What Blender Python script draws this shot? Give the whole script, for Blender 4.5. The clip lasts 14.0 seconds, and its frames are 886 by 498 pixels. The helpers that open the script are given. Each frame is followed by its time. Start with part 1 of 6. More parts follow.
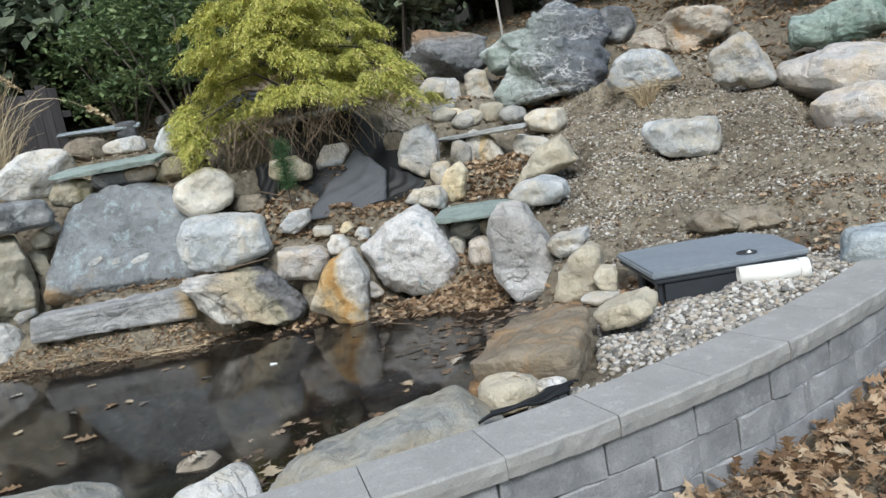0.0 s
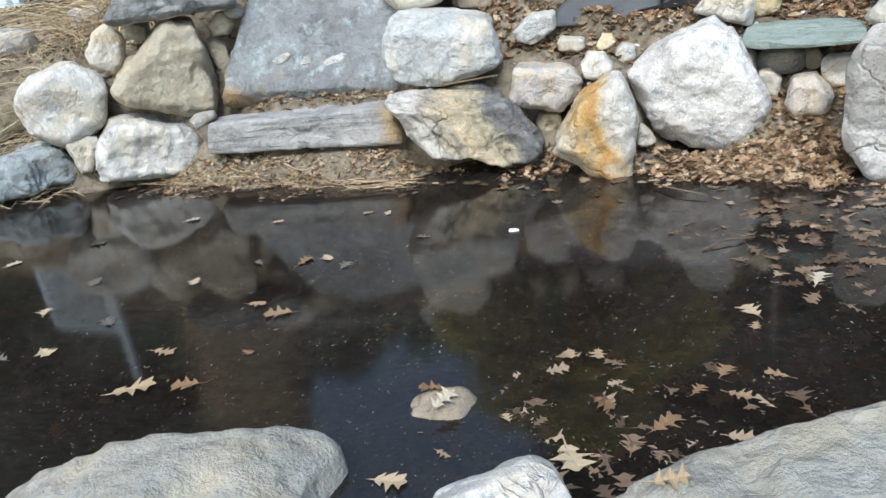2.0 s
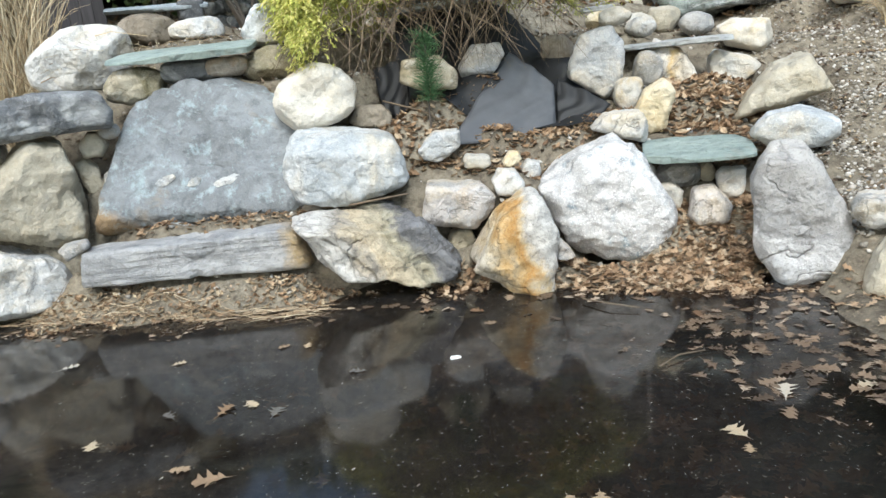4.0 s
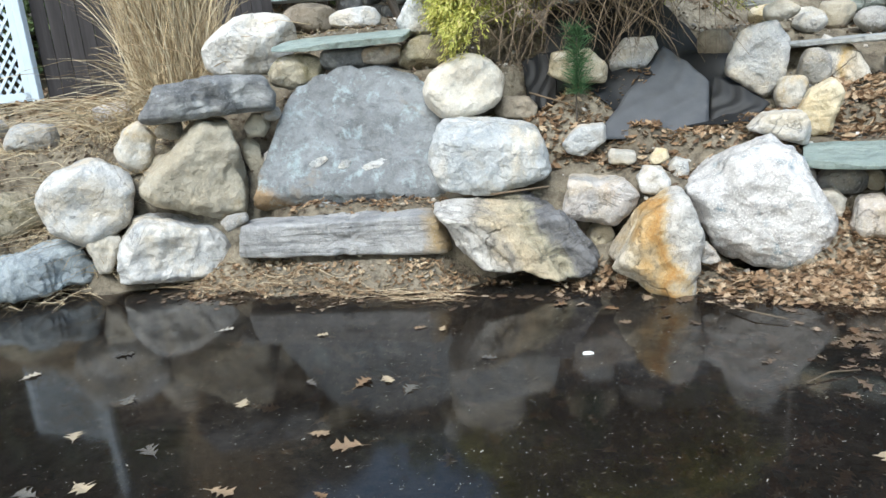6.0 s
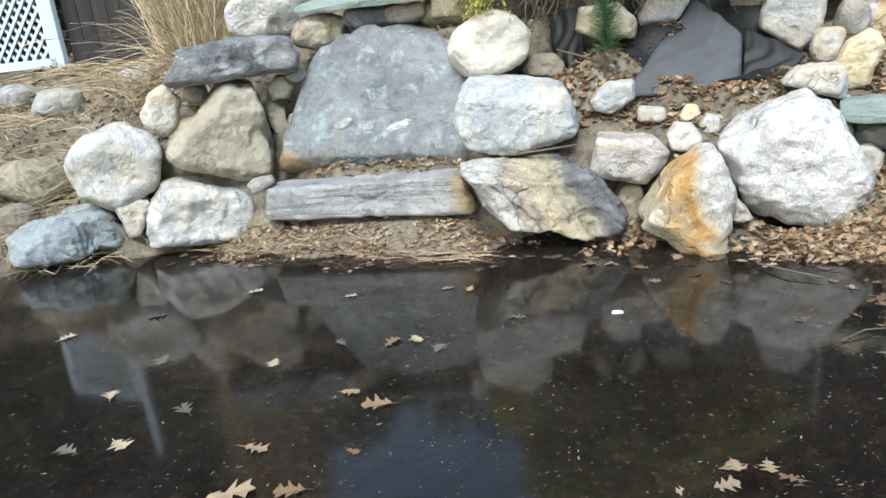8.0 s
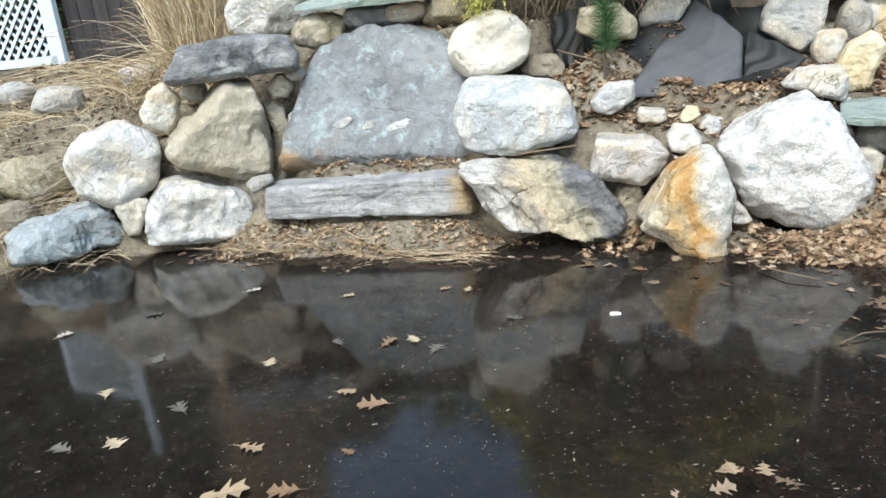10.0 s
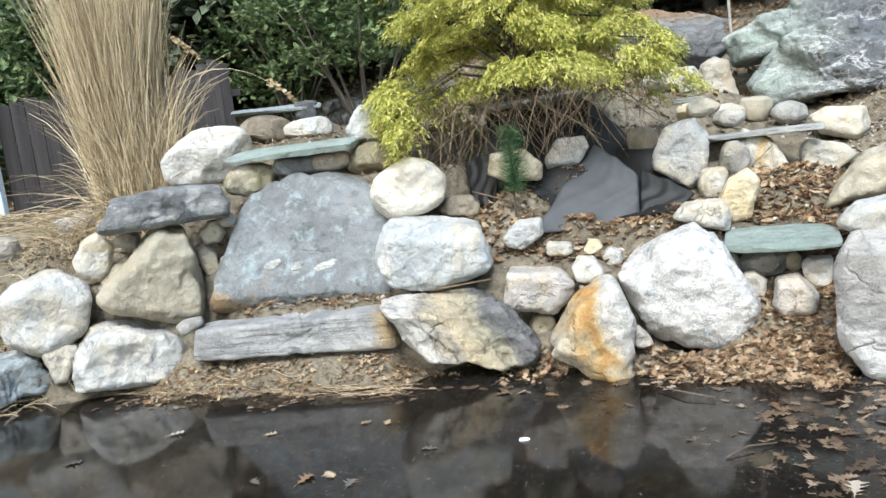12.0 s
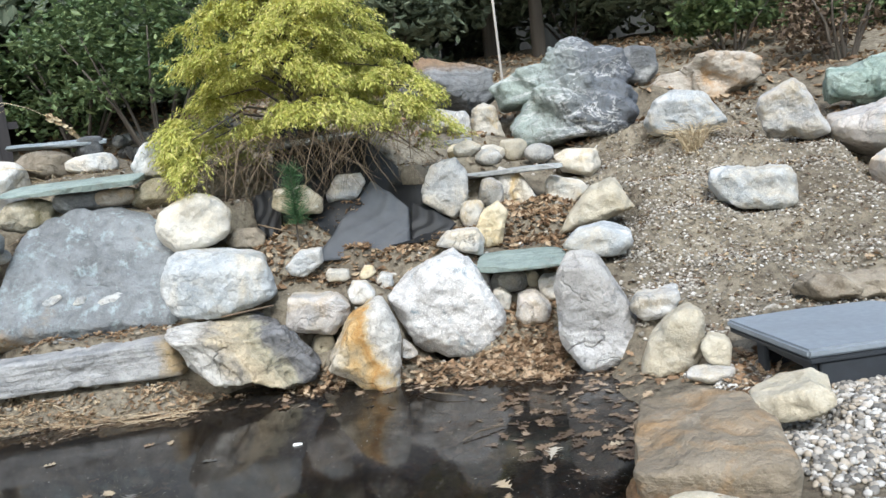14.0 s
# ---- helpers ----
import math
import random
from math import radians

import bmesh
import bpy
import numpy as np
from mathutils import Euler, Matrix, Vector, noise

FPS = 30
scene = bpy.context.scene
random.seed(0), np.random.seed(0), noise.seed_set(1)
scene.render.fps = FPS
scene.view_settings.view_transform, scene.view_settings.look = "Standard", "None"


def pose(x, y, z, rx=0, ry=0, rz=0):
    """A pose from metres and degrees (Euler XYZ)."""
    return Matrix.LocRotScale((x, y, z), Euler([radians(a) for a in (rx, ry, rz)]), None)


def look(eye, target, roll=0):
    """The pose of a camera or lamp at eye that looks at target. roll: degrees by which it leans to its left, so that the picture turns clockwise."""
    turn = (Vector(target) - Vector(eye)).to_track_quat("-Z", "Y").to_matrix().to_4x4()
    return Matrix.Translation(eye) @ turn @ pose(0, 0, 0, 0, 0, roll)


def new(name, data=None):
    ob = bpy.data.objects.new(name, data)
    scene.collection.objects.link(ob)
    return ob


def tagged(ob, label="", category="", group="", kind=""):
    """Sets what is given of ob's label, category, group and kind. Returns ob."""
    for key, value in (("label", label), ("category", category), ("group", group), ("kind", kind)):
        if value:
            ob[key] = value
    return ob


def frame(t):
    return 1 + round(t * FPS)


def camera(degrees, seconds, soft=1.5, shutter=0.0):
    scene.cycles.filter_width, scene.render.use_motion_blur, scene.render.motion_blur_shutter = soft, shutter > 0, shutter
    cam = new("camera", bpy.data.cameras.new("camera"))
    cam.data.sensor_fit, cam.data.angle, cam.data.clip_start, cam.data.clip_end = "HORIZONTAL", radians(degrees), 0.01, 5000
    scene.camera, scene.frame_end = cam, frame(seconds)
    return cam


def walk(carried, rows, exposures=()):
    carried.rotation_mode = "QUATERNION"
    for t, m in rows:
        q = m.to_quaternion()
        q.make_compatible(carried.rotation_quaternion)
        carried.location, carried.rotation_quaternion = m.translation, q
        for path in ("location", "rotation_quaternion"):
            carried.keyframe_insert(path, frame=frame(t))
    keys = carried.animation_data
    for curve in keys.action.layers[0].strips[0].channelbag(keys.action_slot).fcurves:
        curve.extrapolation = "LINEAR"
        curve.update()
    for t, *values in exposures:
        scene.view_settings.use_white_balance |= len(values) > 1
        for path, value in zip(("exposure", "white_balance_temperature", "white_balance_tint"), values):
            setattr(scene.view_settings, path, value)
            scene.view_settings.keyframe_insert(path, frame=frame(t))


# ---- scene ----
cam = camera(62.2, 14.0)
PATH = [
    (0, (0.511, 0.222, 1.414), (0.081, 2.149, 1.098), -10.3),
    (0.5, (0.24, 0.626, 1.437), (-0.387, 2.495, 1.101), -11.9),
    (1, (-0.051, 1.039, 1.431), (-0.906, 2.8, 1.021), -7.9),
    (1.5, (-0.383, 1.259, 1.417), (-1.207, 3.011, 0.914), -7.5),
    (2, (-0.638, 1.525, 1.376), (-1.469, 3.186, 0.634), -7.5),
    (2.5, (-0.853, 1.669, 1.4), (-1.727, 3.308, 0.659), -5.4),
    (3, (-1.035, 1.672, 1.413), (-1.625, 3.497, 0.845), -7.5),
    (3.2, (-1.08, 1.677, 1.415), (-1.492, 3.552, 0.853), -6.1),
    (5.3, (-1.158, 1.612, 1.455), (-1.899, 3.417, 1.012), -7.0),
    (5.5, (-1.165, 1.613, 1.448), (-1.967, 3.377, 0.949), -7.0),
    (6, (-1.156, 1.6, 1.44), (-1.94, 3.371, 0.941), -5.3),
    (6.5, (-1.138, 1.601, 1.432), (-1.853, 3.39, 0.893), -5.5),
    (7, (-1.169, 1.607, 1.426), (-1.941, 3.345, 0.806), -5.7),
    (7.2, (-1.181, 1.6, 1.427), (-2.016, 3.316, 0.829), -6.2),
    (9.3, (-1.162, 1.624, 1.407), (-1.991, 3.349, 0.828), -6.8),
    (9.5, (-1.148, 1.628, 1.417), (-1.948, 3.365, 0.832), -6.4),
    (10, (-1.17, 1.617, 1.415), (-2.013, 3.333, 0.828), -6.0),
    (10.5, (-1.187, 1.613, 1.412), (-2.068, 3.322, 0.862), -6.0),
    (11, (-1.18, 1.596, 1.419), (-1.99, 3.347, 0.895), -5.1),
    (11.5, (-1.098, 1.565, 1.443), (-1.865, 3.373, 1.063), -5.1),
    (12, (-0.874, 1.504, 1.461), (-1.599, 3.35, 1.206), -7.2),
    (12.5, (-0.765, 1.414, 1.468), (-1.358, 3.295, 1.137), -8.6),
    (13, (-0.802, 1.233, 1.434), (-1.384, 3.125, 1.147), -10.6),
    (13.5, (-0.732, 1.134, 1.436), (-0.928, 3.106, 1.164), -5.0),
    (14, (-0.488, 1.058, 1.447), (-0.725, 3.031, 1.22), -7.1),
]
walk(cam, [(t, look(eye, target, roll)) for t, eye, target, roll in PATH], exposures=[(0, 0.29, 6100, 6), (1, 0.38, 6100, 6), (2, 0.68, 6100, 6), (3, 0.8, 6100, 5), (5.5, 0.71, 6050, 5), (7, 0.78, 6050, 5), (11, 0.92, 6150, 5), (12.5, 0.84, 6100, 6), (14, 0.74, 6050, 7)])

# ---- world, sun, exposure ----
world = bpy.data.worlds.new("sky")
scene.world = world
world.use_nodes = True
wn = world.node_tree.nodes
sky = wn.new("ShaderNodeTexSky")
sky.sky_type = "NISHITA"
sky.sun_disc = False
sky.sun_elevation, sky.sun_rotation = radians(48), radians(200)
sky.air_density, sky.dust_density = 1.5, 3.0
wn["Background"].inputs["Strength"].default_value = 0.15
world.node_tree.links.new(sky.outputs[0], wn["Background"].inputs[0])
sun_data = bpy.data.lights.new("sun", "SUN")
sun_data.energy, sun_data.angle, sun_data.color = 2.2, radians(14), (1.0, 0.98, 0.95)
sun = new("sun", sun_data)
sun.matrix_world = look((0.9, -2.4, 2.9), (0, 0, 0))


# ---- materials ----
def material(name, rough=0.8, spec=0.3):
    m = bpy.data.materials.new(name)
    m.use_nodes = True
    b = m.node_tree.nodes["Principled BSDF"]
    b.inputs["Roughness"].default_value = rough
    b.inputs["Specular IOR Level"].default_value = spec
    return m, m.node_tree.nodes, m.node_tree.links, b


def place_coords(n, l, spread=20.0, coord="Object"):
    """Object coordinates shifted by each object's random number."""
    tc, info = n.new("ShaderNodeTexCoord"), n.new("ShaderNodeObjectInfo")
    mul = n.new("ShaderNodeVectorMath")
    mul.operation = "ADD"
    sc = n.new("ShaderNodeMath")
    sc.operation, sc.inputs[1].default_value = "MULTIPLY", spread
    l.new(info.outputs["Random"], sc.inputs[0])
    l.new(tc.outputs[coord], mul.inputs[0])
    l.new(sc.outputs[0], mul.inputs[1])
    return mul.outputs[0], tc, info


def noise_tex(n, l, vec, scale, detail=6, rough=0.6, distort=0.0):
    t = n.new("ShaderNodeTexNoise")
    t.inputs["Scale"].default_value, t.inputs["Detail"].default_value = scale, detail
    t.inputs["Roughness"].default_value, t.inputs["Distortion"].default_value = rough, distort
    l.new(vec, t.inputs["Vector"])
    return t.outputs["Fac"]


def ramp(n, l, fac, stops):
    r = n.new("ShaderNodeValToRGB")
    while len(r.color_ramp.elements) < len(stops):
        r.color_ramp.elements.new(0.5)
    for e, (p, c) in zip(r.color_ramp.elements, stops):
        e.position = p
        e.color = (c, c, c, 1) if isinstance(c, (int, float)) else (*c, 1)
    l.new(fac, r.inputs[0])
    return r.outputs[0]


def mix(n, l, fac, a, b, mode="MIX"):
    m = n.new("ShaderNodeMix")
    m.data_type, m.blend_type = "RGBA", mode
    for sock, v in ((m.inputs[0], fac), (m.inputs[6], a), (m.inputs[7], b)):
        if isinstance(v, (int, float)):
            sock.default_value = v
        elif isinstance(v, tuple):
            sock.default_value = (*v, 1)
        else:
            l.new(v, sock)
    return m.outputs[2]


def math_node(n, l, op, a, b=0.0):
    m = n.new("ShaderNodeMath")
    m.operation = op
    for sock, v in ((m.inputs[0], a), (m.inputs[1], b)):
        if isinstance(v, (int, float)):
            sock.default_value = v
        else:
            l.new(v, sock)
    return m.outputs[0]


def bump(n, l, bsdf, height, strength=0.5, dist=0.02):
    b = n.new("ShaderNodeBump")
    b.inputs["Strength"].default_value, b.inputs["Distance"].default_value = strength, dist
    l.new(height, b.inputs["Height"])
    l.new(b.outputs[0], bsdf.inputs["Normal"])


def chips(n, l, vec, scale):
    """Conchoidal chips: warped cells, each a shallow facet."""
    warp, v = n.new("ShaderNodeVectorMath"), n.new("ShaderNodeTexVoronoi")
    warp.operation = "MULTIPLY_ADD"
    l.new(noise_colour(n, l, vec, 6.0), warp.inputs[0])
    warp.inputs[1].default_value = (0.25, 0.25, 0.25)
    l.new(vec, warp.inputs[2])
    v.inputs["Scale"].default_value = scale
    l.new(warp.outputs[0], v.inputs["Vector"])
    return v.outputs["Distance"]


def stone(name, c1, c2, stain=None, stain_at=0.62, speck=0.35, layers=0.0, lichen=None, rough=0.85, cracks=0.5, mottle=0.8, zone=None, tints=0.0, lichen_at=0.55):
    """Natural stone: two tones in patches, mineral specks, stains, lichen and optional bedding layers."""
    m, n, l, b = material(name, rough, 0.25)
    vec, tc, info = place_coords(n, l)
    big = noise_tex(n, l, vec, 3.2, 7, 0.62, 0.6)
    col = mix(n, l, ramp(n, l, big, ((0.36, 0.0), (0.64, 1.0))), c1, c2)
    mid = noise_tex(n, l, vec, 11, 6, 0.65, 0.3)
    col = mix(n, l, ramp(n, l, mid, ((0.50, 0.0), (0.72, mottle * 0.8))), col, tuple(v * 0.52 for v in c1))
    if stain:
        st = noise_tex(n, l, vec, 2.0, 6, 0.66, 1.0)
        col = mix(n, l, ramp(n, l, st, ((stain_at - 0.07, 0.0), (stain_at + 0.1, 0.8))), col, stain)
    if tints:
        warm = noise_tex(n, l, vec, 1.5, 8, 0.7, 0.8)
        col = mix(n, l, ramp(n, l, warm, ((0.47, 0.0), (0.60, 0.9 * tints))), col, (0.50, 0.40, 0.24))
        cool = noise_tex(n, l, vec, 2.3, 8, 0.7, 1.1)
        col = mix(n, l, ramp(n, l, cool, ((0.49, 0.0), (0.59, 0.95 * tints))), col, (0.27, 0.30, 0.32))
    if zone:
        direction, at, tone = zone
        along = axis_band(n, l, tc, direction, 0.5, 4.0)
        col = mix(n, l, ramp(n, l, math_node(n, l, "SUBTRACT", along, at - 0.5), ((0.45, 0.0), (0.58, 0.85))), col, tone)
    pits = noise_tex(n, l, vec, 34, 5, 0.75, 0.3)
    col = mix(n, l, ramp(n, l, pits, ((0.58, 0.0), (0.70, 0.4))), col, tuple(v * 0.45 for v in c1))
    if lichen:
        li = noise_tex(n, l, vec, 7.0, 9, 0.75, 0.2)
        col = mix(n, l, ramp(n, l, li, ((lichen_at, 0.0), (lichen_at + 0.11, 0.75))), col, lichen)
    fine = noise_tex(n, l, vec, 95, 3, 0.6)
    col = mix(n, l, ramp(n, l, fine, ((0.58, 0.0), (0.70, speck * 0.6))), col, tuple(v * 0.35 for v in c1))
    col = mix(n, l, ramp(n, l, fine, ((0.34, speck * 0.8), (0.44, 0.0))), col, tuple(min(0.85, v * 1.5) for v in c2))
    height = math_node(n, l, "ADD", math_node(n, l, "MULTIPLY", mid, 1.1), math_node(n, l, "ADD", math_node(n, l, "MULTIPLY", fine, 0.22), math_node(n, l, "MULTIPLY", pits, -0.3)))
    height = math_node(n, l, "ADD", height, math_node(n, l, "MULTIPLY", chips(n, l, vec, 9.0), 0.7))
    line = math_node(n, l, "ABSOLUTE", math_node(n, l, "SUBTRACT", noise_tex(n, l, vec, 2.6, 5, 0.55, 1.2), 0.5))
    crack = ramp(n, l, line, ((0.0, 0.0), (0.012, 1.0)))
    patchy = ramp(n, l, noise_tex(n, l, vec, 3.1, 3, 0.5), ((0.47, 0.0), (0.56, 1.0)))
    crack = math_node(n, l, "MAXIMUM", crack, patchy)
    if cracks:
        col = mix(n, l, math_node(n, l, "MULTIPLY", math_node(n, l, "SUBTRACT", 1.0, crack), cracks), col, tuple(v * 0.3 for v in c1))
        height = math_node(n, l, "ADD", height, math_node(n, l, "MULTIPLY", crack, 0.5 * cracks))
    if layers:
        mp = n.new("ShaderNodeMapping")
        mp.inputs["Scale"].default_value = (0.5, 0.8, 7.0)
        l.new(vec, mp.inputs[0])
        lay = ramp(n, l, noise_tex(n, l, mp.outputs[0], 3.0, 6, 0.65, 0.3), ((0.36, 0.0), (0.52, 1.0)))
        col = mix(n, l, math_node(n, l, "MULTIPLY", math_node(n, l, "SUBTRACT", 1.0, lay), layers), col, tuple(v * 0.5 for v in c1))
        height = math_node(n, l, "ADD", height, math_node(n, l, "MULTIPLY", lay, 0.6 * layers))
    hs = n.new("ShaderNodeHueSaturation")
    l.new(col, hs.inputs["Color"])
    vary = math_node(n, l, "ADD", math_node(n, l, "MULTIPLY", info.outputs["Random"], 0.24), 0.88)
    l.new(vary, hs.inputs["Value"])
    l.new(hs.outputs[0], b.inputs["Base Color"])
    bump(n, l, b, height, 0.8, 0.035)
    return m


def noise_colour(n, l, vec, scale):
    t = n.new("ShaderNodeTexNoise")
    t.inputs["Scale"].default_value, t.inputs["Detail"].default_value = scale, 4
    l.new(vec, t.inputs["Vector"])
    return t.outputs["Color"]


def axis_band(n, l, tc, direction, wobble=0.35, scale=4.0):
    """A coordinate along a direction of the stone, in metres, warped by noise."""
    d = n.new("ShaderNodeVectorMath")
    d.operation = "DOT_PRODUCT"
    l.new(tc.outputs["Object"], d.inputs[0])
    d.inputs[1].default_value = direction
    nz = noise_tex(n, l, tc.outputs["Object"], scale, 6, 0.65)
    return math_node(n, l, "ADD", d.outputs["Value"], math_node(n, l, "MULTIPLY", math_node(n, l, "SUBTRACT", nz, 0.5), wobble))


def zoned_stone(name, direction, stops, wobble=0.35, scale=4.0, span=1.0, rough=0.85, veins=None, bedding=0.6):
    """Stone whose mineral zones follow one direction through it; stops run over span metres about its middle."""
    m, n, l, b = material(name, rough, 0.25)
    vec, tc, info = place_coords(n, l)
    along = axis_band(n, l, tc, direction, wobble, scale)
    fac = math_node(n, l, "ADD", math_node(n, l, "DIVIDE", along, span), 0.5)
    col = ramp(n, l, fac, stops)
    mid = noise_tex(n, l, vec, 12, 7, 0.68, 0.4)
    fine = noise_tex(n, l, vec, 90, 3, 0.6)
    col = mix(n, l, ramp(n, l, mid, ((0.45, 0.0), (0.72, 0.55))), col, mix(n, l, 1.0, col, (0.5, 0.49, 0.48), "MULTIPLY"))
    cx = n.new("ShaderNodeCombineXYZ")
    l.new(along, cx.inputs[0])
    beds = noise_tex(n, l, cx.outputs[0], 16, 4, 0.7)
    col = mix(n, l, ramp(n, l, beds, ((0.48, 0.0), (0.62, bedding))), col, mix(n, l, 1.0, col, (0.38, 0.36, 0.34), "MULTIPLY"))
    if veins:
        vm = n.new("ShaderNodeMapping")
        vm.inputs["Rotation"].default_value, vm.inputs["Scale"].default_value = (0.4, radians(55), 0.3), (1.2, 1.6, 2.8)
        l.new(vec, vm.inputs[0])
        vein = math_node(n, l, "ABSOLUTE", math_node(n, l, "SUBTRACT", noise_tex(n, l, vm.outputs[0], 1.7, 8, 0.7, 0.9), 0.5))
        v = math_node(n, l, "MULTIPLY", ramp(n, l, vein, ((0.006, 0.9), (0.028, 0.0))), ramp(n, l, noise_tex(n, l, vec, 1.7, 3, 0.5), ((0.42, 0.0), (0.6, 1.0))))
        col = mix(n, l, v, col, veins)
    col = mix(n, l, ramp(n, l, fine, ((0.56, 0.0), (0.68, 0.4))), col, (0.06, 0.06, 0.06))
    l.new(col, b.inputs["Base Color"])
    line = math_node(n, l, "ABSOLUTE", math_node(n, l, "SUBTRACT", noise_tex(n, l, vec, 2.2, 4, 0.5, 0.25), 0.5))
    crack = math_node(n, l, "MAXIMUM", ramp(n, l, line, ((0.0, 0.0), (0.012, 1.0))), ramp(n, l, noise_tex(n, l, vec, 3.7, 3, 0.5), ((0.46, 0.0), (0.54, 1.0))))
    col2 = mix(n, l, math_node(n, l, "MULTIPLY", math_node(n, l, "SUBTRACT", 1.0, crack), 0.3), col, (0.08, 0.075, 0.07))
    l.new(col2, b.inputs["Base Color"])
    height = math_node(n, l, "ADD", math_node(n, l, "ADD", math_node(n, l, "ADD", mid, math_node(n, l, "MULTIPLY", beds, 0.5)), math_node(n, l, "MULTIPLY", crack, 0.4)), math_node(n, l, "MULTIPLY", fine, 0.2))
    height = math_node(n, l, "ADD", height, math_node(n, l, "MULTIPLY", chips(n, l, vec, 8.0), 0.8))
    bump(n, l, b, height, 0.8, 0.035)
    return m


white_granite = stone("white_granite", (0.42, 0.415, 0.40), (0.62, 0.615, 0.595), (0.42, 0.36, 0.27), 0.66, 0.35, mottle=0.6, tints=0.55)
big_granite = stone("big_granite", (0.40, 0.39, 0.38), (0.56, 0.55, 0.535), None, 0.6, 0.8, lichen=(0.17, 0.25, 0.30), cracks=0.1, mottle=1.0)
blue_granite = stone("blue_granite", (0.36, 0.385, 0.40), (0.57, 0.58, 0.575), (0.50, 0.46, 0.40), 0.66, 0.3, mottle=0.6, tints=0.6, cracks=0.3)
grey_granite = stone("grey_granite", (0.29, 0.285, 0.275), (0.48, 0.47, 0.45), (0.40, 0.36, 0.29), 0.62, 0.4, tints=0.5, cracks=0.3)
grey_stone = stone("grey_stone", (0.29, 0.295, 0.30), (0.44, 0.44, 0.435), (0.34, 0.27, 0.17), 0.70, 0.3, layers=0.4, cracks=0.0, mottle=0.7, zone=((1.0, 0.0, 0.0), 0.62, (0.40, 0.29, 0.14)))
slate = stone("slate", (0.25, 0.28, 0.295), (0.37, 0.41, 0.43), (0.27, 0.20, 0.12), 0.70, 0.3, cracks=0.3, mottle=0.5, lichen=(0.42, 0.49, 0.52))
slab_slate = stone("slab_slate", (0.15, 0.158, 0.165), (0.23, 0.247, 0.26), (0.25, 0.20, 0.14), 0.68, 0.25, cracks=0.15, mottle=0.8, lichen_at=0.525, lichen=(0.33, 0.40, 0.42), zone=((-0.75, 0.0, -0.9), 0.74, (0.30, 0.20, 0.10)))
slate_green = stone("slate_green", (0.25, 0.31, 0.285), (0.34, 0.40, 0.37), (0.33, 0.32, 0.27), 0.64, 0.2, layers=0.3, cracks=0.0)
slate_dark = stone("slate_dark", (0.30, 0.31, 0.305), (0.42, 0.43, 0.42), None, 0.6, 0.2, layers=0.3, cracks=0.0, mottle=0.4)
dark_stone = stone("dark_stone", (0.095, 0.10, 0.105), (0.21, 0.215, 0.22), (0.42, 0.43, 0.42), 0.57, 0.4, lichen_at=0.58, lichen=(0.48, 0.50, 0.50), layers=0.25, cracks=0.1)
tan_stone = stone("tan_stone", (0.38, 0.34, 0.26), (0.49, 0.45, 0.36), (0.42, 0.33, 0.20), 0.66, 0.25, cracks=0.1, mottle=0.5, tints=0.15)
cream_stone = stone("cream_stone", (0.46, 0.43, 0.375), (0.62, 0.60, 0.545), (0.50, 0.36, 0.16), 0.60, 0.3, cracks=0.15, mottle=0.6, tints=0.35)
yellow_stone = stone("yellow_stone", (0.54, 0.45, 0.29), (0.64, 0.57, 0.43), (0.46, 0.31, 0.12), 0.60, 0.3, cracks=0.15)
mossy_stone = stone("mossy_stone", (0.30, 0.26, 0.18), (0.44, 0.40, 0.31), (0.16, 0.14, 0.07), 0.52, 0.3, lichen=(0.52, 0.50, 0.44))
brown_stone = stone("brown_stone", (0.21, 0.175, 0.13), (0.33, 0.29, 0.23), (0.14, 0.11, 0.08), 0.6, 0.3)
pink_stone = stone("pink_stone", (0.41, 0.38, 0.355), (0.55, 0.515, 0.485), (0.46, 0.36, 0.24), 0.62, 0.4, tints=0.5)
rust_stone = stone("rust_stone", (0.30, 0.265, 0.22), (0.46, 0.425, 0.375), (0.36, 0.22, 0.10), 0.54, 0.3, layers=0.3)
buff_stone = stone("buff_stone", (0.235, 0.23, 0.205), (0.335, 0.33, 0.295), (0.36, 0.31, 0.22), 0.64, 0.3, cracks=0.15, mottle=0.45, tints=0.35)
green_stone = stone("green_stone", (0.17, 0.24, 0.205), (0.36, 0.43, 0.39), (0.12, 0.14, 0.12), 0.6, 0.4)
rust_slab = stone("rust_slab", (0.175, 0.142, 0.10), (0.275, 0.235, 0.18), (0.34, 0.205, 0.09), 0.56, 0.3, layers=0.3, cracks=0.1, mottle=0.7, zone=((0.0, -0.8, -1.0), 0.47, (0.38, 0.185, 0.055)))
rust_ledge = stone("rust_ledge", (0.21, 0.13, 0.065), (0.33, 0.21, 0.11), (0.20, 0.12, 0.07), 0.58, 0.3, layers=0.6, cracks=0.3, mottle=0.7)
banded_stone = zoned_stone("banded_stone", (0.9, 0.0, 0.42), ((0.05, (0.44, 0.43, 0.42)), (0.30, (0.56, 0.54, 0.50)), (0.37, (0.38, 0.35, 0.30)), (0.43, (0.55, 0.46, 0.32)), (0.52, (0.46, 0.40, 0.29)), (0.60, (0.40, 0.37, 0.27)), (0.68, (0.18, 0.18, 0.185)), (0.95, (0.25, 0.25, 0.255))), 0.42, 3.4, 1.15, bedding=0.6, veins=(0.10, 0.095, 0.09))
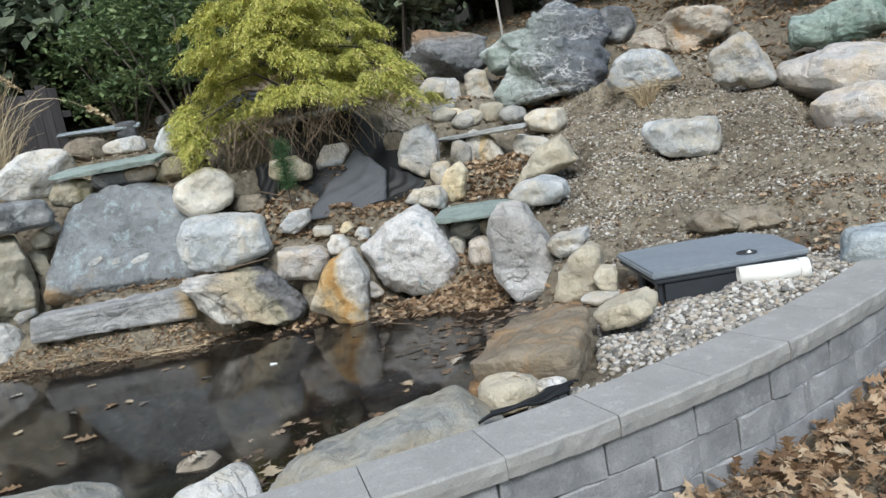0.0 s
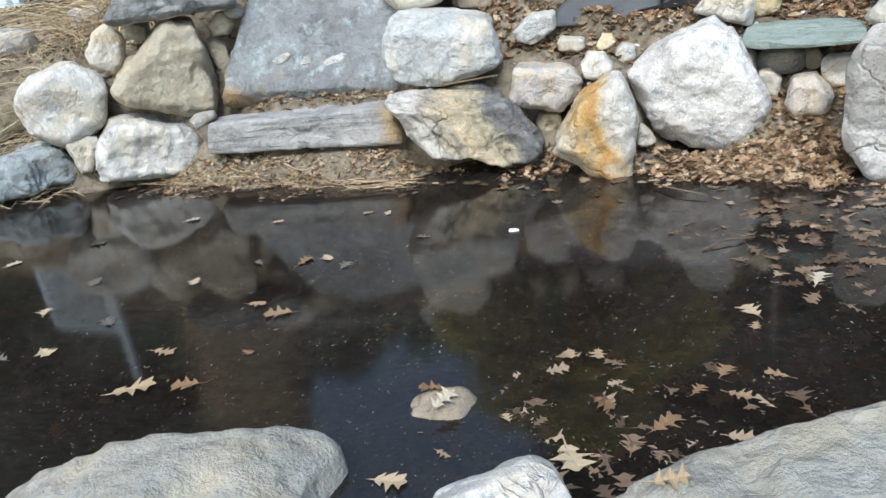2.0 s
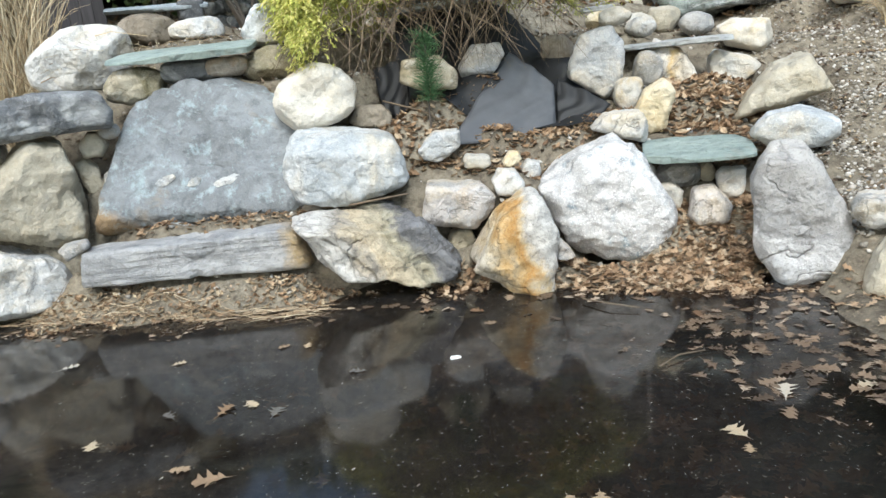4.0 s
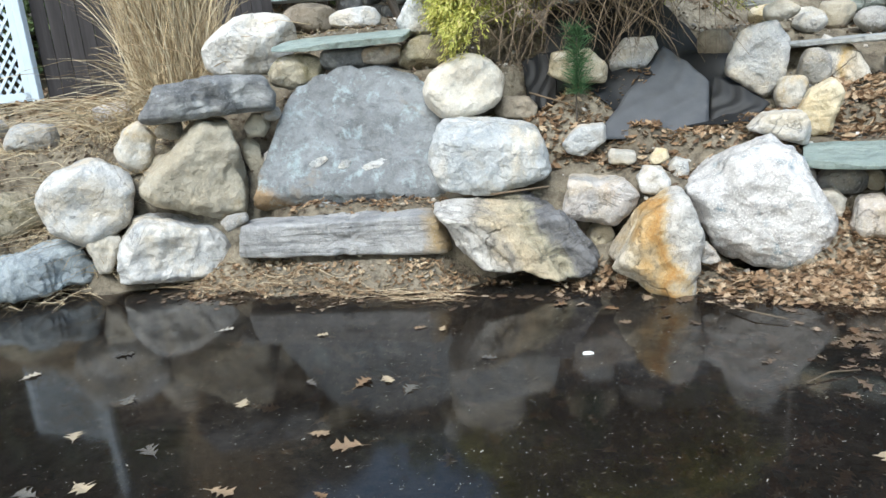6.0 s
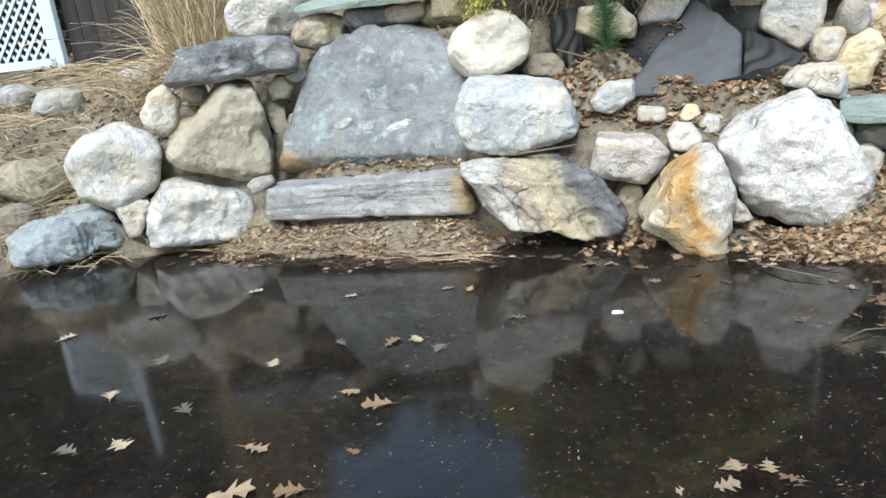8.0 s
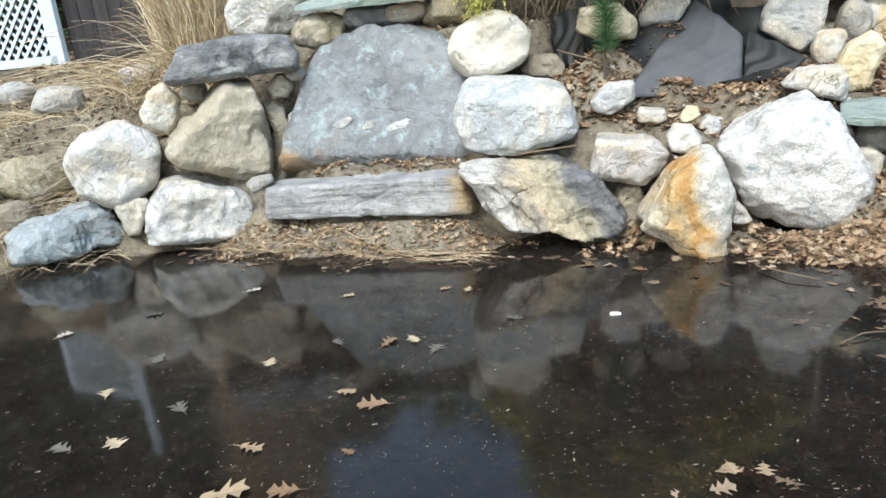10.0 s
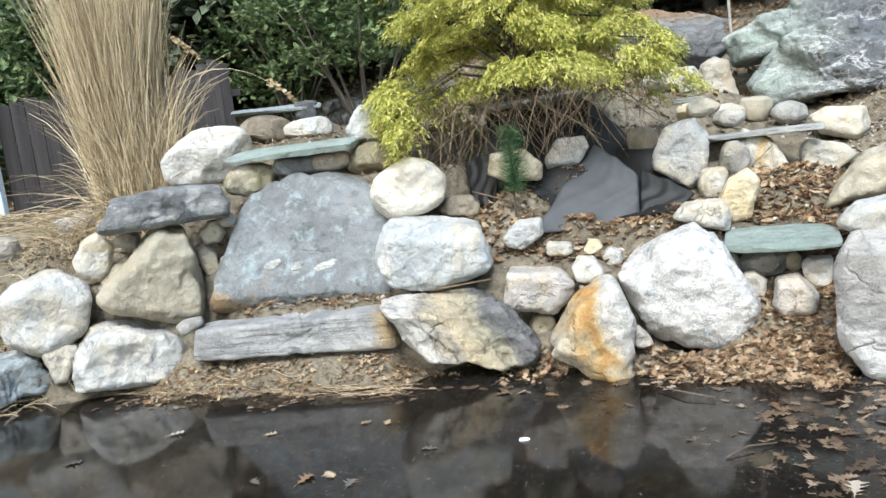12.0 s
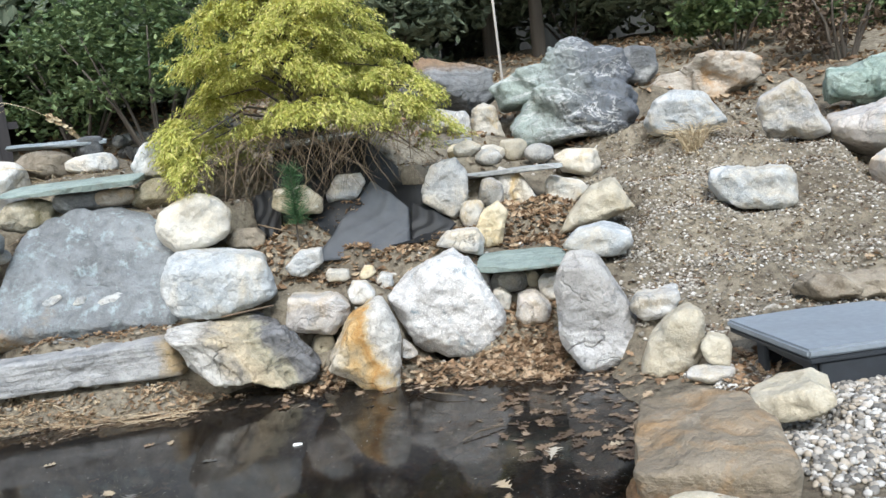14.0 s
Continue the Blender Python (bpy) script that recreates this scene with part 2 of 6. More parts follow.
orange_stone = zoned_stone("orange_stone", (1.0, 0.0, 0.25), ((0.08, (0.53, 0.48, 0.39)), (0.24, (0.52, 0.42, 0.27)), (0.36, (0.49, 0.33, 0.15)), (0.45, (0.44, 0.245, 0.08)), (0.55, (0.52, 0.41, 0.25)), (0.66, (0.57, 0.54, 0.49)), (0.9, (0.60, 0.585, 0.55))), 0.55, 4.5, 0.62, bedding=0.5)
orange_pale = zoned_stone("orange_pale", (1.0, 0.0, -0.3), ((0.15, (0.57, 0.55, 0.51)), (0.40, (0.60, 0.57, 0.51)), (0.52, (0.57, 0.42, 0.21)), (0.64, (0.60, 0.54, 0.44)), (0.9, (0.60, 0.58, 0.53))), 0.4, 5.0, 0.6)
grey_white = zoned_stone("grey_white", (0.35, 0.0, 1.0), ((0.08, (0.60, 0.60, 0.60)), (0.33, (0.56, 0.555, 0.55)), (0.43, (0.33, 0.325, 0.32)), (0.75, (0.38, 0.37, 0.355)), (0.95, (0.45, 0.435, 0.41))), 0.6, 4.0, 0.9, bedding=0.3)
veined_stone = zoned_stone("veined_stone", (-1.0, 0.0, 0.1), ((0.1, (0.12, 0.13, 0.15)), (0.45, (0.17, 0.185, 0.20)), (0.62, (0.27, 0.30, 0.29)), (0.9, (0.36, 0.42, 0.385))), 0.8, 2.4, 1.6, veins=(0.55, 0.56, 0.56), bedding=0.5)
rust_cap = zoned_stone("rust_cap", (0.0, 0.0, 1.0), ((0.2, (0.19, 0.195, 0.2)), (0.66, (0.26, 0.265, 0.27)), (0.80, (0.25, 0.18, 0.12)), (0.95, (0.27, 0.175, 0.11))), 0.25, 3.0, 0.8)


def ground_material():
    m, n, l, b = material("ground_soil", 0.95, 0.1)
    tc = n.new("ShaderNodeTexCoord")
    vec = tc.outputs["Object"]
    big = noise_tex(n, l, vec, 1.1, 8, 0.65, 0.5)
    mid = noise_tex(n, l, vec, 14, 8, 0.7)
    fine = noise_tex(n, l, vec, 70, 4, 0.7)
    col = mix(n, l, ramp(n, l, big, ((0.4, 0.0), (0.62, 1.0))), (0.18, 0.156, 0.118), (0.31, 0.275, 0.21))
    col = mix(n, l, ramp(n, l, mid, ((0.42, 0.0), (0.66, 0.8))), col, (0.055, 0.043, 0.033))
    col = mix(n, l, ramp(n, l, fine, ((0.56, 0.0), (0.68, 0.7))), col, (0.30, 0.25, 0.18))
    l.new(col, b.inputs["Base Color"])
    bump(n, l, b, math_node(n, l, "ADD", mid, math_node(n, l, "MULTIPLY", fine, 0.5)), 0.9, 0.03)
    return m


def scatter_material(name, stops, rough=0.85, per="island", glow=0.0, spec=0.2):
    """Small loose things joined in one mesh: each takes its own tone."""
    m, n, l, b = material(name, rough, spec)
    own = n.new("ShaderNodeObjectInfo" if per == "object" else "ShaderNodeNewGeometry")
    col = ramp(n, l, own.outputs["Random" if per == "object" else "Random Per Island"], stops)
    tc = n.new("ShaderNodeTexCoord")
    nz = noise_tex(n, l, tc.outputs["Object"], 60, 4, 0.65)
    col = mix(n, l, ramp(n, l, nz, ((0.4, 0.0), (0.75, 0.45))), col, mix(n, l, 1.0, col, (0.45, 0.42, 0.4), "MULTIPLY"))
    l.new(col, b.inputs["Base Color"])
    bump(n, l, b, nz, 0.3, 0.004)
    if glow:
        thin, mx = n.new("ShaderNodeBsdfTranslucent"), n.new("ShaderNodeMixShader")
        mx.inputs[0].default_value = glow
        l.new(col, thin.inputs["Color"])
        l.new(b.outputs[0], mx.inputs[1])
        l.new(thin.outputs[0], mx.inputs[2])
        l.new(mx.outputs[0], n["Material Output"].inputs["Surface"])
    return m


def plain_material(name, colour, rough=0.6, spec=0.4, vary=0.25, scale=18.0, metal=0.0, streak=False):
    m, n, l, b = material(name, rough, spec)
    b.inputs["Metallic"].default_value = metal
    vec, tc, info = place_coords(n, l)
    if streak:
        mp = n.new("ShaderNodeMapping")
        mp.inputs["Scale"].default_value = (1, 1, 0.06)
        l.new(vec, mp.inputs[0])
        vec = mp.outputs[0]
    nz = noise_tex(n, l, vec, scale, 6, 0.65)
    big = noise_tex(n, l, vec, scale * 0.12, 4, 0.6)
    col = mix(n, l, ramp(n, l, nz, ((0.35, 0.0), (0.7, 1.0))), colour, tuple(v * (1 - vary) for v in colour))
    col = mix(n, l, ramp(n, l, big, ((0.4, 0.0), (0.65, 0.6))), col, tuple(v * (1 - 1.3 * vary) for v in colour))
    l.new(col, b.inputs["Base Color"])
    bump(n, l, b, nz, 0.25, 0.006)
    return m


def concrete_material(name, c1, c2, bumpy):
    m, n, l, b = material(name, 0.9, 0.2)
    vec, tc, info = place_coords(n, l)
    big = noise_tex(n, l, vec, 4, 7, 0.65, 0.4)
    fine = noise_tex(n, l, vec, 130, 3, 0.6)
    mid = noise_tex(n, l, vec, 18, 6, 0.7)
    col = mix(n, l, ramp(n, l, big, ((0.38, 0.0), (0.66, 1.0))), c1, c2)
    col = mix(n, l, ramp(n, l, mid, ((0.55, 0.0), (0.75, 0.5))), col, tuple(min(0.8, v * 1.5) for v in c2))
    col = mix(n, l, ramp(n, l, fine, ((0.5, 0.0), (0.7, 0.4))), col, tuple(v * 0.5 for v in c1))
    l.new(col, b.inputs["Base Color"])
    bump(n, l, b, math_node(n, l, "ADD", math_node(n, l, "MULTIPLY", mid, bumpy), math_node(n, l, "MULTIPLY", fine, 0.2)), 0.6, 0.015)
    return m


def water_material():
    """Still, tea-coloured water: a clear mirror on top, a dark tint below."""
    m = bpy.data.materials.new("pond_water")
    m.use_nodes = True
    n, l = m.node_tree.nodes, m.node_tree.links
    n.remove(n["Principled BSDF"])
    clear, gloss, fres, mx = n.new("ShaderNodeBsdfTransparent"), n.new("ShaderNodeBsdfGlossy"), n.new("ShaderNodeFresnel"), n.new("ShaderNodeMixShader")
    clear.inputs["Color"].default_value = (0.25, 0.195, 0.14, 1)
    gloss.inputs["Roughness"].default_value = 0.07
    gloss.inputs["Color"].default_value = (0.9, 0.89, 0.88, 1)
    fres.inputs["IOR"].default_value = 1.48
    tc = n.new("ShaderNodeTexCoord")
    nz = noise_tex(n, l, tc.outputs["Object"], 2.2, 2, 0.5)
    b = n.new("ShaderNodeBump")
    b.inputs["Strength"].default_value, b.inputs["Distance"].default_value = 0.03, 0.02
    l.new(nz, b.inputs["Height"])
    l.new(b.outputs[0], gloss.inputs["Normal"])
    # surface film plus painted grey haze, which lifts the water's darkest tones
    film_haze, under = n.new("ShaderNodeBsdfDiffuse"), n.new("ShaderNodeMixShader")
    film_haze.inputs["Color"].default_value = (0.30, 0.30, 0.30, 1)
    haze_share = ramp(n, l, noise_tex(n, l, tc.outputs["Object"], 1.3, 6, 0.65, 0.6), ((0.36, 0.015), (0.7, 0.052)))
    l.new(haze_share, under.inputs[0])
    l.new(clear.outputs[0], under.inputs[1])
    l.new(film_haze.outputs[0], under.inputs[2])
    l.new(fres.outputs[0], mx.inputs[0])
    l.new(under.outputs[0], mx.inputs[1])
    l.new(gloss.outputs[0], mx.inputs[2])
    l.new(mx.outputs[0], n["Material Output"].inputs["Surface"])
    return m


soil = ground_material()
pond_water = water_material()
leaf_brown = scatter_material("leaf_brown", ((0.0, (0.12, 0.075, 0.045)), (0.35, (0.24, 0.155, 0.09)), (0.7, (0.34, 0.24, 0.15)), (1.0, (0.45, 0.36, 0.25))), 0.75)
leaf_tan = scatter_material("leaf_tan", ((0.0, (0.17, 0.115, 0.07)), (0.5, (0.34, 0.255, 0.16)), (1.0, (0.50, 0.42, 0.29))), 0.7)
leaf_float = scatter_material("floating_leaf", ((0.0, (0.20, 0.13, 0.08)), (0.4, (0.34, 0.26, 0.165)), (0.75, (0.40, 0.335, 0.235)), (1.0, (0.43, 0.39, 0.32))), 0.6, "object")
leaf_tawny = scatter_material("tawny_leaf", ((0.0, (0.12, 0.07, 0.04)), (0.5, (0.20, 0.125, 0.07)), (1.0, (0.29, 0.215, 0.14))), 0.6, "object")
leaf_soaked = scatter_material("soaked_leaf", ((0.0, (0.07, 0.06, 0.05)), (1.0, (0.13, 0.12, 0.10))), 0.4, "object", spec=0.5)
leaf_wet = scatter_material("wet_leaf", ((0.0, (0.06, 0.04, 0.026)), (0.45, (0.13, 0.088, 0.055)), (0.8, (0.22, 0.155, 0.10)), (1.0, (0.36, 0.28, 0.20))), 0.45, spec=0.5)
slope_stone = scatter_material("slope_stone", ((0.0, (0.18, 0.165, 0.14)), (0.4, (0.31, 0.285, 0.24)), (0.8, (0.43, 0.40, 0.35)), (1.0, (0.64, 0.62, 0.58))), 0.85)
bark_mulch = scatter_material("bark_mulch", ((0.0, (0.07, 0.052, 0.04)), (0.5, (0.15, 0.11, 0.08)), (1.0, (0.26, 0.20, 0.14))), 0.9)
gravel_mat = scatter_material("gravel", ((0.0, (0.13, 0.125, 0.115)), (0.3, (0.24, 0.23, 0.21)), (0.5, (0.37, 0.32, 0.25)), (0.8, (0.46, 0.445, 0.415)), (1.0, (0.60, 0.585, 0.55))), 0.8)
speck_mat = scatter_material("floating_specks", ((0.0, (0.10, 0.08, 0.05)), (0.75, (0.24, 0.205, 0.145)), (1.0, (0.46, 0.42, 0.33))), 0.9)
straw = scatter_material("straw", ((0.0, (0.28, 0.205, 0.12)), (0.5, (0.50, 0.405, 0.26)), (1.0, (0.66, 0.58, 0.42))), 0.7)
gold_leaf = scatter_material("golden_foliage", ((0.0, (0.30, 0.345, 0.08)), (0.35, (0.51, 0.53, 0.135)), (0.75, (0.68, 0.65, 0.195)), (1.0, (0.73, 0.65, 0.29))), 0.6, glow=0.35)
green_leaf = scatter_material("rhododendron_leaf", ((0.0, (0.06, 0.10, 0.045)), (0.5, (0.14, 0.21, 0.09)), (1.0, (0.25, 0.32, 0.14))), 0.45, glow=0.25, spec=0.4)
wood_leaf = scatter_material("woodland_leaf", ((0.0, (0.085, 0.105, 0.07)), (0.6, (0.15, 0.185, 0.125)), (1.0, (0.22, 0.25, 0.17))), 0.7, glow=0.2)
pine_leaf = scatter_material("pine_needles", ((0.0, (0.03, 0.075, 0.03)), (1.0, (0.08, 0.16, 0.07))), 0.6)
bark = plain_material("bark", (0.16, 0.14, 0.12), 0.95, 0.1, 0.5, 9, streak=True)
pole_wood = plain_material("pole_wood", (0.42, 0.40, 0.37), 0.8, 0.2, 0.3, 14, streak=True)
twig_mat = plain_material("twig", (0.20, 0.155, 0.11), 0.9, 0.1, 0.4, 14)
liner = plain_material("pond_liner", (0.015, 0.016, 0.018), 0.6, 0.4, 0.35, 6)
liner_grey = plain_material("dusty_liner", (0.085, 0.09, 0.10), 0.6, 0.35, 0.3, 5)
plastic_lid = plain_material("plastic_lid", (0.23, 0.262, 0.30), 0.5, 0.4, 0.2, 25)
plastic_body = plain_material("plastic_body", (0.035, 0.04, 0.048), 0.55, 0.4, 0.25, 20)
pvc = plain_material("pvc", (0.80, 0.79, 0.76), 0.35, 0.45, 0.06, 12)
steel = plain_material("steel", (0.6, 0.6, 0.6), 0.25, 0.5, 0.1, 30, metal=1.0)
fence_wood = plain_material("fence_wood", (0.115, 0.105, 0.105), 0.9, 0.15, 0.45, 22, streak=True)
white_paint = plain_material("white_paint", (0.52, 0.62, 0.72), 0.6, 0.3, 0.12, 16)
cap_concrete = concrete_material("cap_concrete", (0.28, 0.277, 0.268), (0.345, 0.34, 0.328), 0.25)
face_concrete = concrete_material("face_concrete", (0.20, 0.205, 0.215), (0.34, 0.345, 0.355), 1.2)


# ---- shared mesh helpers ----
def mesh_from(name, verts, faces, mat, smooth=True):
    me = bpy.data.meshes.new(name)
    me.from_pydata([tuple(v) for v in np.asarray(verts, float)], [], [tuple(int(i) for i in f) for f in faces])
    me.materials.append(mat)
    if smooth:
        me.polygons.foreach_set("use_smooth", [True] * len(me.polygons))
    me.update()
    return me


def part(name, bm, mat, parent, label=""):
    me = bpy.data.meshes.new(name)
    bm.normal_update()
    bm.to_mesh(me)
    bm.free()
    me.materials.append(mat)
    ob = new(name, me)
    ob.parent = parent
    return tagged(ob, label)


def unit_sphere(sub):
    bm = bmesh.new()
    bmesh.ops.create_icosphere(bm, subdivisions=sub, radius=1.0)
    v = np.array([x.co[:] for x in bm.verts])
    f = [[x.index for x in p.verts] for p in bm.faces]
    bm.free()
    return v / np.linalg.norm(v, axis=1, keepdims=True), f


SPHERES = {s: unit_sphere(s) for s in (1, 2, 3, 4, 5, 6)}


def lattice_noise(p, rng):
    """Smooth value noise of points p, between -1 and 1."""
    table = rng.uniform(-1, 1, (16, 16, 16))
    i = np.floor(p).astype(int)
    f = p - i
    f = f * f * (3 - 2 * f)
    out = 0
    for dx in (0, 1):
        for dy in (0, 1):
            for dz in (0, 1):
                w = np.abs(1 - dx - f[:, 0]) * np.abs(1 - dy - f[:, 1]) * np.abs(1 - dz - f[:, 2])
                out = out + w * table[(i[:, 0] + dx) % 16, (i[:, 1] + dy) % 16, (i[:, 2] + dz) % 16]
    return out


BASES = []


def rock_mesh(size, roll, seed, k, facets, box, lean, sub, name, mat, rough=1.0, beds=0.0, cuts=()):
    """A worn stone: a rounded block cut by soft facets, with lumps and pits, filling its size;
    or, with cuts (a direction in degrees and metres from its middle), a block split along those faces."""
    rng = np.random.default_rng(seed)
    d, faces = SPHERES[sub]
    jag = rough > 1.5
    if cuts:
        q, half = 2.6 * k + 10, size[1] / 2
        inv = np.abs(d[:, 1] / half) ** q
        for angle, r in cuts:
            nx_, nz_ = math.cos(radians(angle)), math.sin(radians(angle))
            inv = inv + (np.maximum(d[:, 0] * nx_ + d[:, 2] * nz_, 0) / r) ** q
            for side in (-1, 1):
                tilt, worn = rng.uniform(0.4, 0.95), rng.uniform(0.93, 0.99) if k > 11 else rng.uniform(0.80, 0.96)
                c, sn = math.cos(tilt), math.sin(tilt)
                inv = inv + (np.maximum((d[:, 0] * nx_ + d[:, 2] * nz_) * c + side * d[:, 1] * sn, 0) / (worn * (r * c + half * sn))) ** q
        p = d * (inv ** (-1 / q))[:, None]
    else:
        q = 3.5 * k if k < 5.5 else 6.0 * k
        inv = np.sum(np.abs(d) ** box, axis=1) ** (q / box)
        planes = [((math.cos(radians(a)), rng.uniform(-0.25, 0.1), math.sin(radians(a))), r) for a, r in facets]
        for _ in range(34 if jag else 8 if box > 5.5 else 18):
            v = rng.normal(size=3) * np.array((1, 1.5, 1))
            v = v / np.linalg.norm(v)
            dual = box / (box - 1)
            planes.append((v, rng.uniform(0.52 if jag else 0.74 if k < 5.5 or box > 5.5 else 0.68, 0.94 if jag else 0.98 if k < 5.5 or box > 5.5 else 0.93) * float(np.sum(np.abs(v) ** dual) ** (1 / dual))))
        for v, r in planes:
            v = np.array(v) / np.linalg.norm(v)
            inv = inv + (np.maximum(d @ v, 0) / r) ** q
        p = d * (inv ** (-1 / q))[:, None]
        s = np.array(size) / 2
        p = p * s
        c, sn = math.cos(radians(roll)), math.sin(radians(roll))
        x, z = p[:, 0] * c - p[:, 2] * sn, p[:, 0] * sn + p[:, 2] * c
        p[:, 0], p[:, 2] = x, z
        for axis in (0, 2):
            if axis == 2 and size[2] < 0.08:
                continue
            lo, hi = p[:, axis].min(), p[:, axis].max()
            p[:, axis] = (p[:, axis] - (lo + hi) / 2) * (2 * s[axis] / (hi - lo))
    g = float(np.cbrt(size[0] * size[1] * size[2]))
    out = d * np.array((1, 1, 1))
    amp = min(g, 3 * min(size)) 
    fr = p / g
    lump = lattice_noise(fr * 2.1 + 7, rng) * 0.030 + lattice_noise(fr * 5.0 + 3, rng) * 0.013 + lattice_noise(fr * 11 + 1, rng) * 0.007 + lattice_noise(fr * 26 + 2, rng) * 0.004
    ridge = np.abs(lattice_noise(fr * np.array((2.2, 2.2, 5)) + 5, rng))
    lump = lump - 0.012 * np.maximum(0, 0.07 - ridge) / 0.07 * (lattice_noise(fr * 2 + 9, rng) > 0.1)
    if jag:
        tilt = fr[:, 2] + 0.7 * fr[:, 0]
        lump = lump * 0.6 + 0.017 * np.round(4 * lattice_noise(np.stack([fr[:, 0] * 2.0, fr[:, 1] * 2.0, tilt * 4.0], 1) + 6, rng))
    lump = lump - 0.05 * np.maximum(0, lattice_noise(fr * 3.6 + 4, rng) - 0.3)
    if cuts:
        lump = lump - 0.045 * np.abs(lattice_noise(fr * 2.3 + 8, rng)) - 0.022 * np.abs(lattice_noise(fr * 6.0 + 5, rng)) - 0.010 * np.abs(lattice_noise(fr * 15 + 5, rng))
    p = p + out * (lump * amp * rough * 1.25)[:, None]
    if beds:
        lay = np.stack([fr[:, 0] * 0.7, fr[:, 1] * 0.7, (p[:, 2] + 0.06 * p[:, 0]) / 0.08], 1)
        step = np.clip(lattice_noise(lay + 3, rng) * 3, -1, 1) * beds
        flat = 1 - np.clip(np.abs(d[:, 2]) * 1.6 - 0.9, 0, 1)
        h = d * np.array((1, 1, 0))
        p = p + h / (np.linalg.norm(h, axis=1, keepdims=True) + 1e-6) * (step * flat)[:, None]
    if lean:
        c, sn = math.cos(radians(lean)), math.sin(radians(lean))
        y, z = p[:, 1] * c - p[:, 2] * sn, p[:, 1] * sn + p[:, 2] * c
        p[:, 1], p[:, 2] = y, z
    return mesh_from(name, p, faces, mat)


def rock(kind, label, mat, place, size, yaw, roll, seed, k, facets=(), box=2.8, lean=0, thin=0.0, sub=0, base=True, rough=1.0, beds=0.0, cuts=()):
    if thin:
        size = (size[0], size[1], thin)
    sub = sub or (6 if max(size) > 0.8 else 5 if max(size) > 0.3 else 4)
    ob = new(kind, rock_mesh(size, roll, seed, k, facets, box, lean, sub, kind, mat, rough, beds, cuts))
    ob.matrix_world = pose(*place, 0, 0, yaw)
    if base and not thin:
        BASES.append((place[0], place[1], place[2] - 0.48 * size[2], 0.35 * size[0]))
    return tagged(ob, label, "slate slab" if "slate" in kind else ("boulder" if kind == "boulder" else "rock"), "stones of the rock garden")


# ---- rocks of the bank, the cascade and the slope ----
big_slab = rock("flat_slab", "large blue-grey slate slab leaning below the ledge", slab_slate, (-3.915, 6.513, 0.866), (1.66, 0.3, 1.18), 14, 0, 1, 8, cuts=[(-95, 0.575), (-92, 0.514), (2, 0.872), (18, 0.804), (46, 0.768), (66, 0.668), (93, 0.865), (112, 0.651), (125, 0.727), (162, 0.779), (168, 0.887)], lean=-24, sub=6)
rock("step_stone", "long grey layered step stone at the water's edge", grey_stone, (-3.788, 5.933, 0.316), (1.61, 0.34, 0.34), 12, 0, 2, 14, cuts=[(-91, 0.126), (-88, 0.161), (-33, 0.746), (23, 0.675), (58, 0.448), (91, 0.136), (95, 0.238), (168, 0.808)], beds=0.006)
rock("boulder", "squat whitish granite boulder at the water's edge", white_granite, (-5.165, 5.696, 0.243), (0.83, 0.64, 0.58), 44, 0, 3, 7, cuts=[(-178, 0.432), (-96, 0.213), (-48, 0.422), (3, 0.426), (33, 0.378), (71, 0.264), (92, 0.282), (147, 0.359), (170, 0.395)])
rock("boulder", "tan rounded triangular sandstone boulder", tan_stone, (-5.070, 6.009, 0.772), (0.81, 0.66, 0.78), 43, 0, 4, 9, cuts=[(-141, 0.403), (-110, 0.290), (-90, 0.389), (-26, 0.416), (5, 0.318), (30, 0.515), (89, 0.414), (131, 0.305), (142, 0.337), (175, 0.460)])
rock("flat_stone", "dark lichened long flat stone lying level", dark_stone, (-4.924, 6.076, 1.312), (1.04, 0.57, 0.32), 42, 0, 5, 7, cuts=[(-126, 0.403), (-89, 0.141), (-24, 0.465), (31, 0.419), (86, 0.169), (95, 0.166), (145, 0.386)], beds=0.006, rough=1.2)
rock("boulder", "pale grey-white boulder on the ledge", white_granite, (-5.10, 6.90, 1.70), (0.81, 0.57, 0.50), 38, 5, 6, 6, box=2.8)
rock("flat_slate", "thin green-grey slate capping the ledge", slate_green, (-4.11, 6.73, 1.64), (1.03, 0.52, 0.19), 16, 0, 7, 9, box=9, lean=8, thin=0.055)
rock("rock", "mottled mossy brown cobble under the slate", mossy_stone, (-4.487, 6.629, 1.451), (0.49, 0.4, 0.28), 36, 0, 8, 5.0, cuts=[(-166, 0.230), (-106, 0.147), (-76, 0.132), (-22, 0.221), (65, 0.156), (93, 0.127), (138, 0.180)])
rock("rock", "dark wedge stone under the slate", dark_stone, (-4.06, 6.75, 1.50), (0.47, 0.28, 0.20), 32, 0, 9, 5.0, box=4)
rock("rock", "rust brown wedge stone under the slate", rust_stone, (-3.82, 6.80, 1.51), (0.31, 0.25, 0.15), 27, 0, 10, 5.0, box=4)
rock("rock", "mossy tan cobble beside the slate", mossy_stone, (-3.52, 6.99, 1.50), (0.48, 0.38, 0.25), 26, 0, 11, 5.0)
rock("boulder", "round cream boulder with yellow stains", cream_stone, (-3.148, 6.740, 1.231), (0.62, 0.59, 0.48), 24, 0, 12, 4, cuts=[(-172, 0.309), (-145, 0.294), (-89, 0.212), (-64, 0.253), (-19, 0.262), (31, 0.270), (75, 0.240), (113, 0.221), (149, 0.279)])
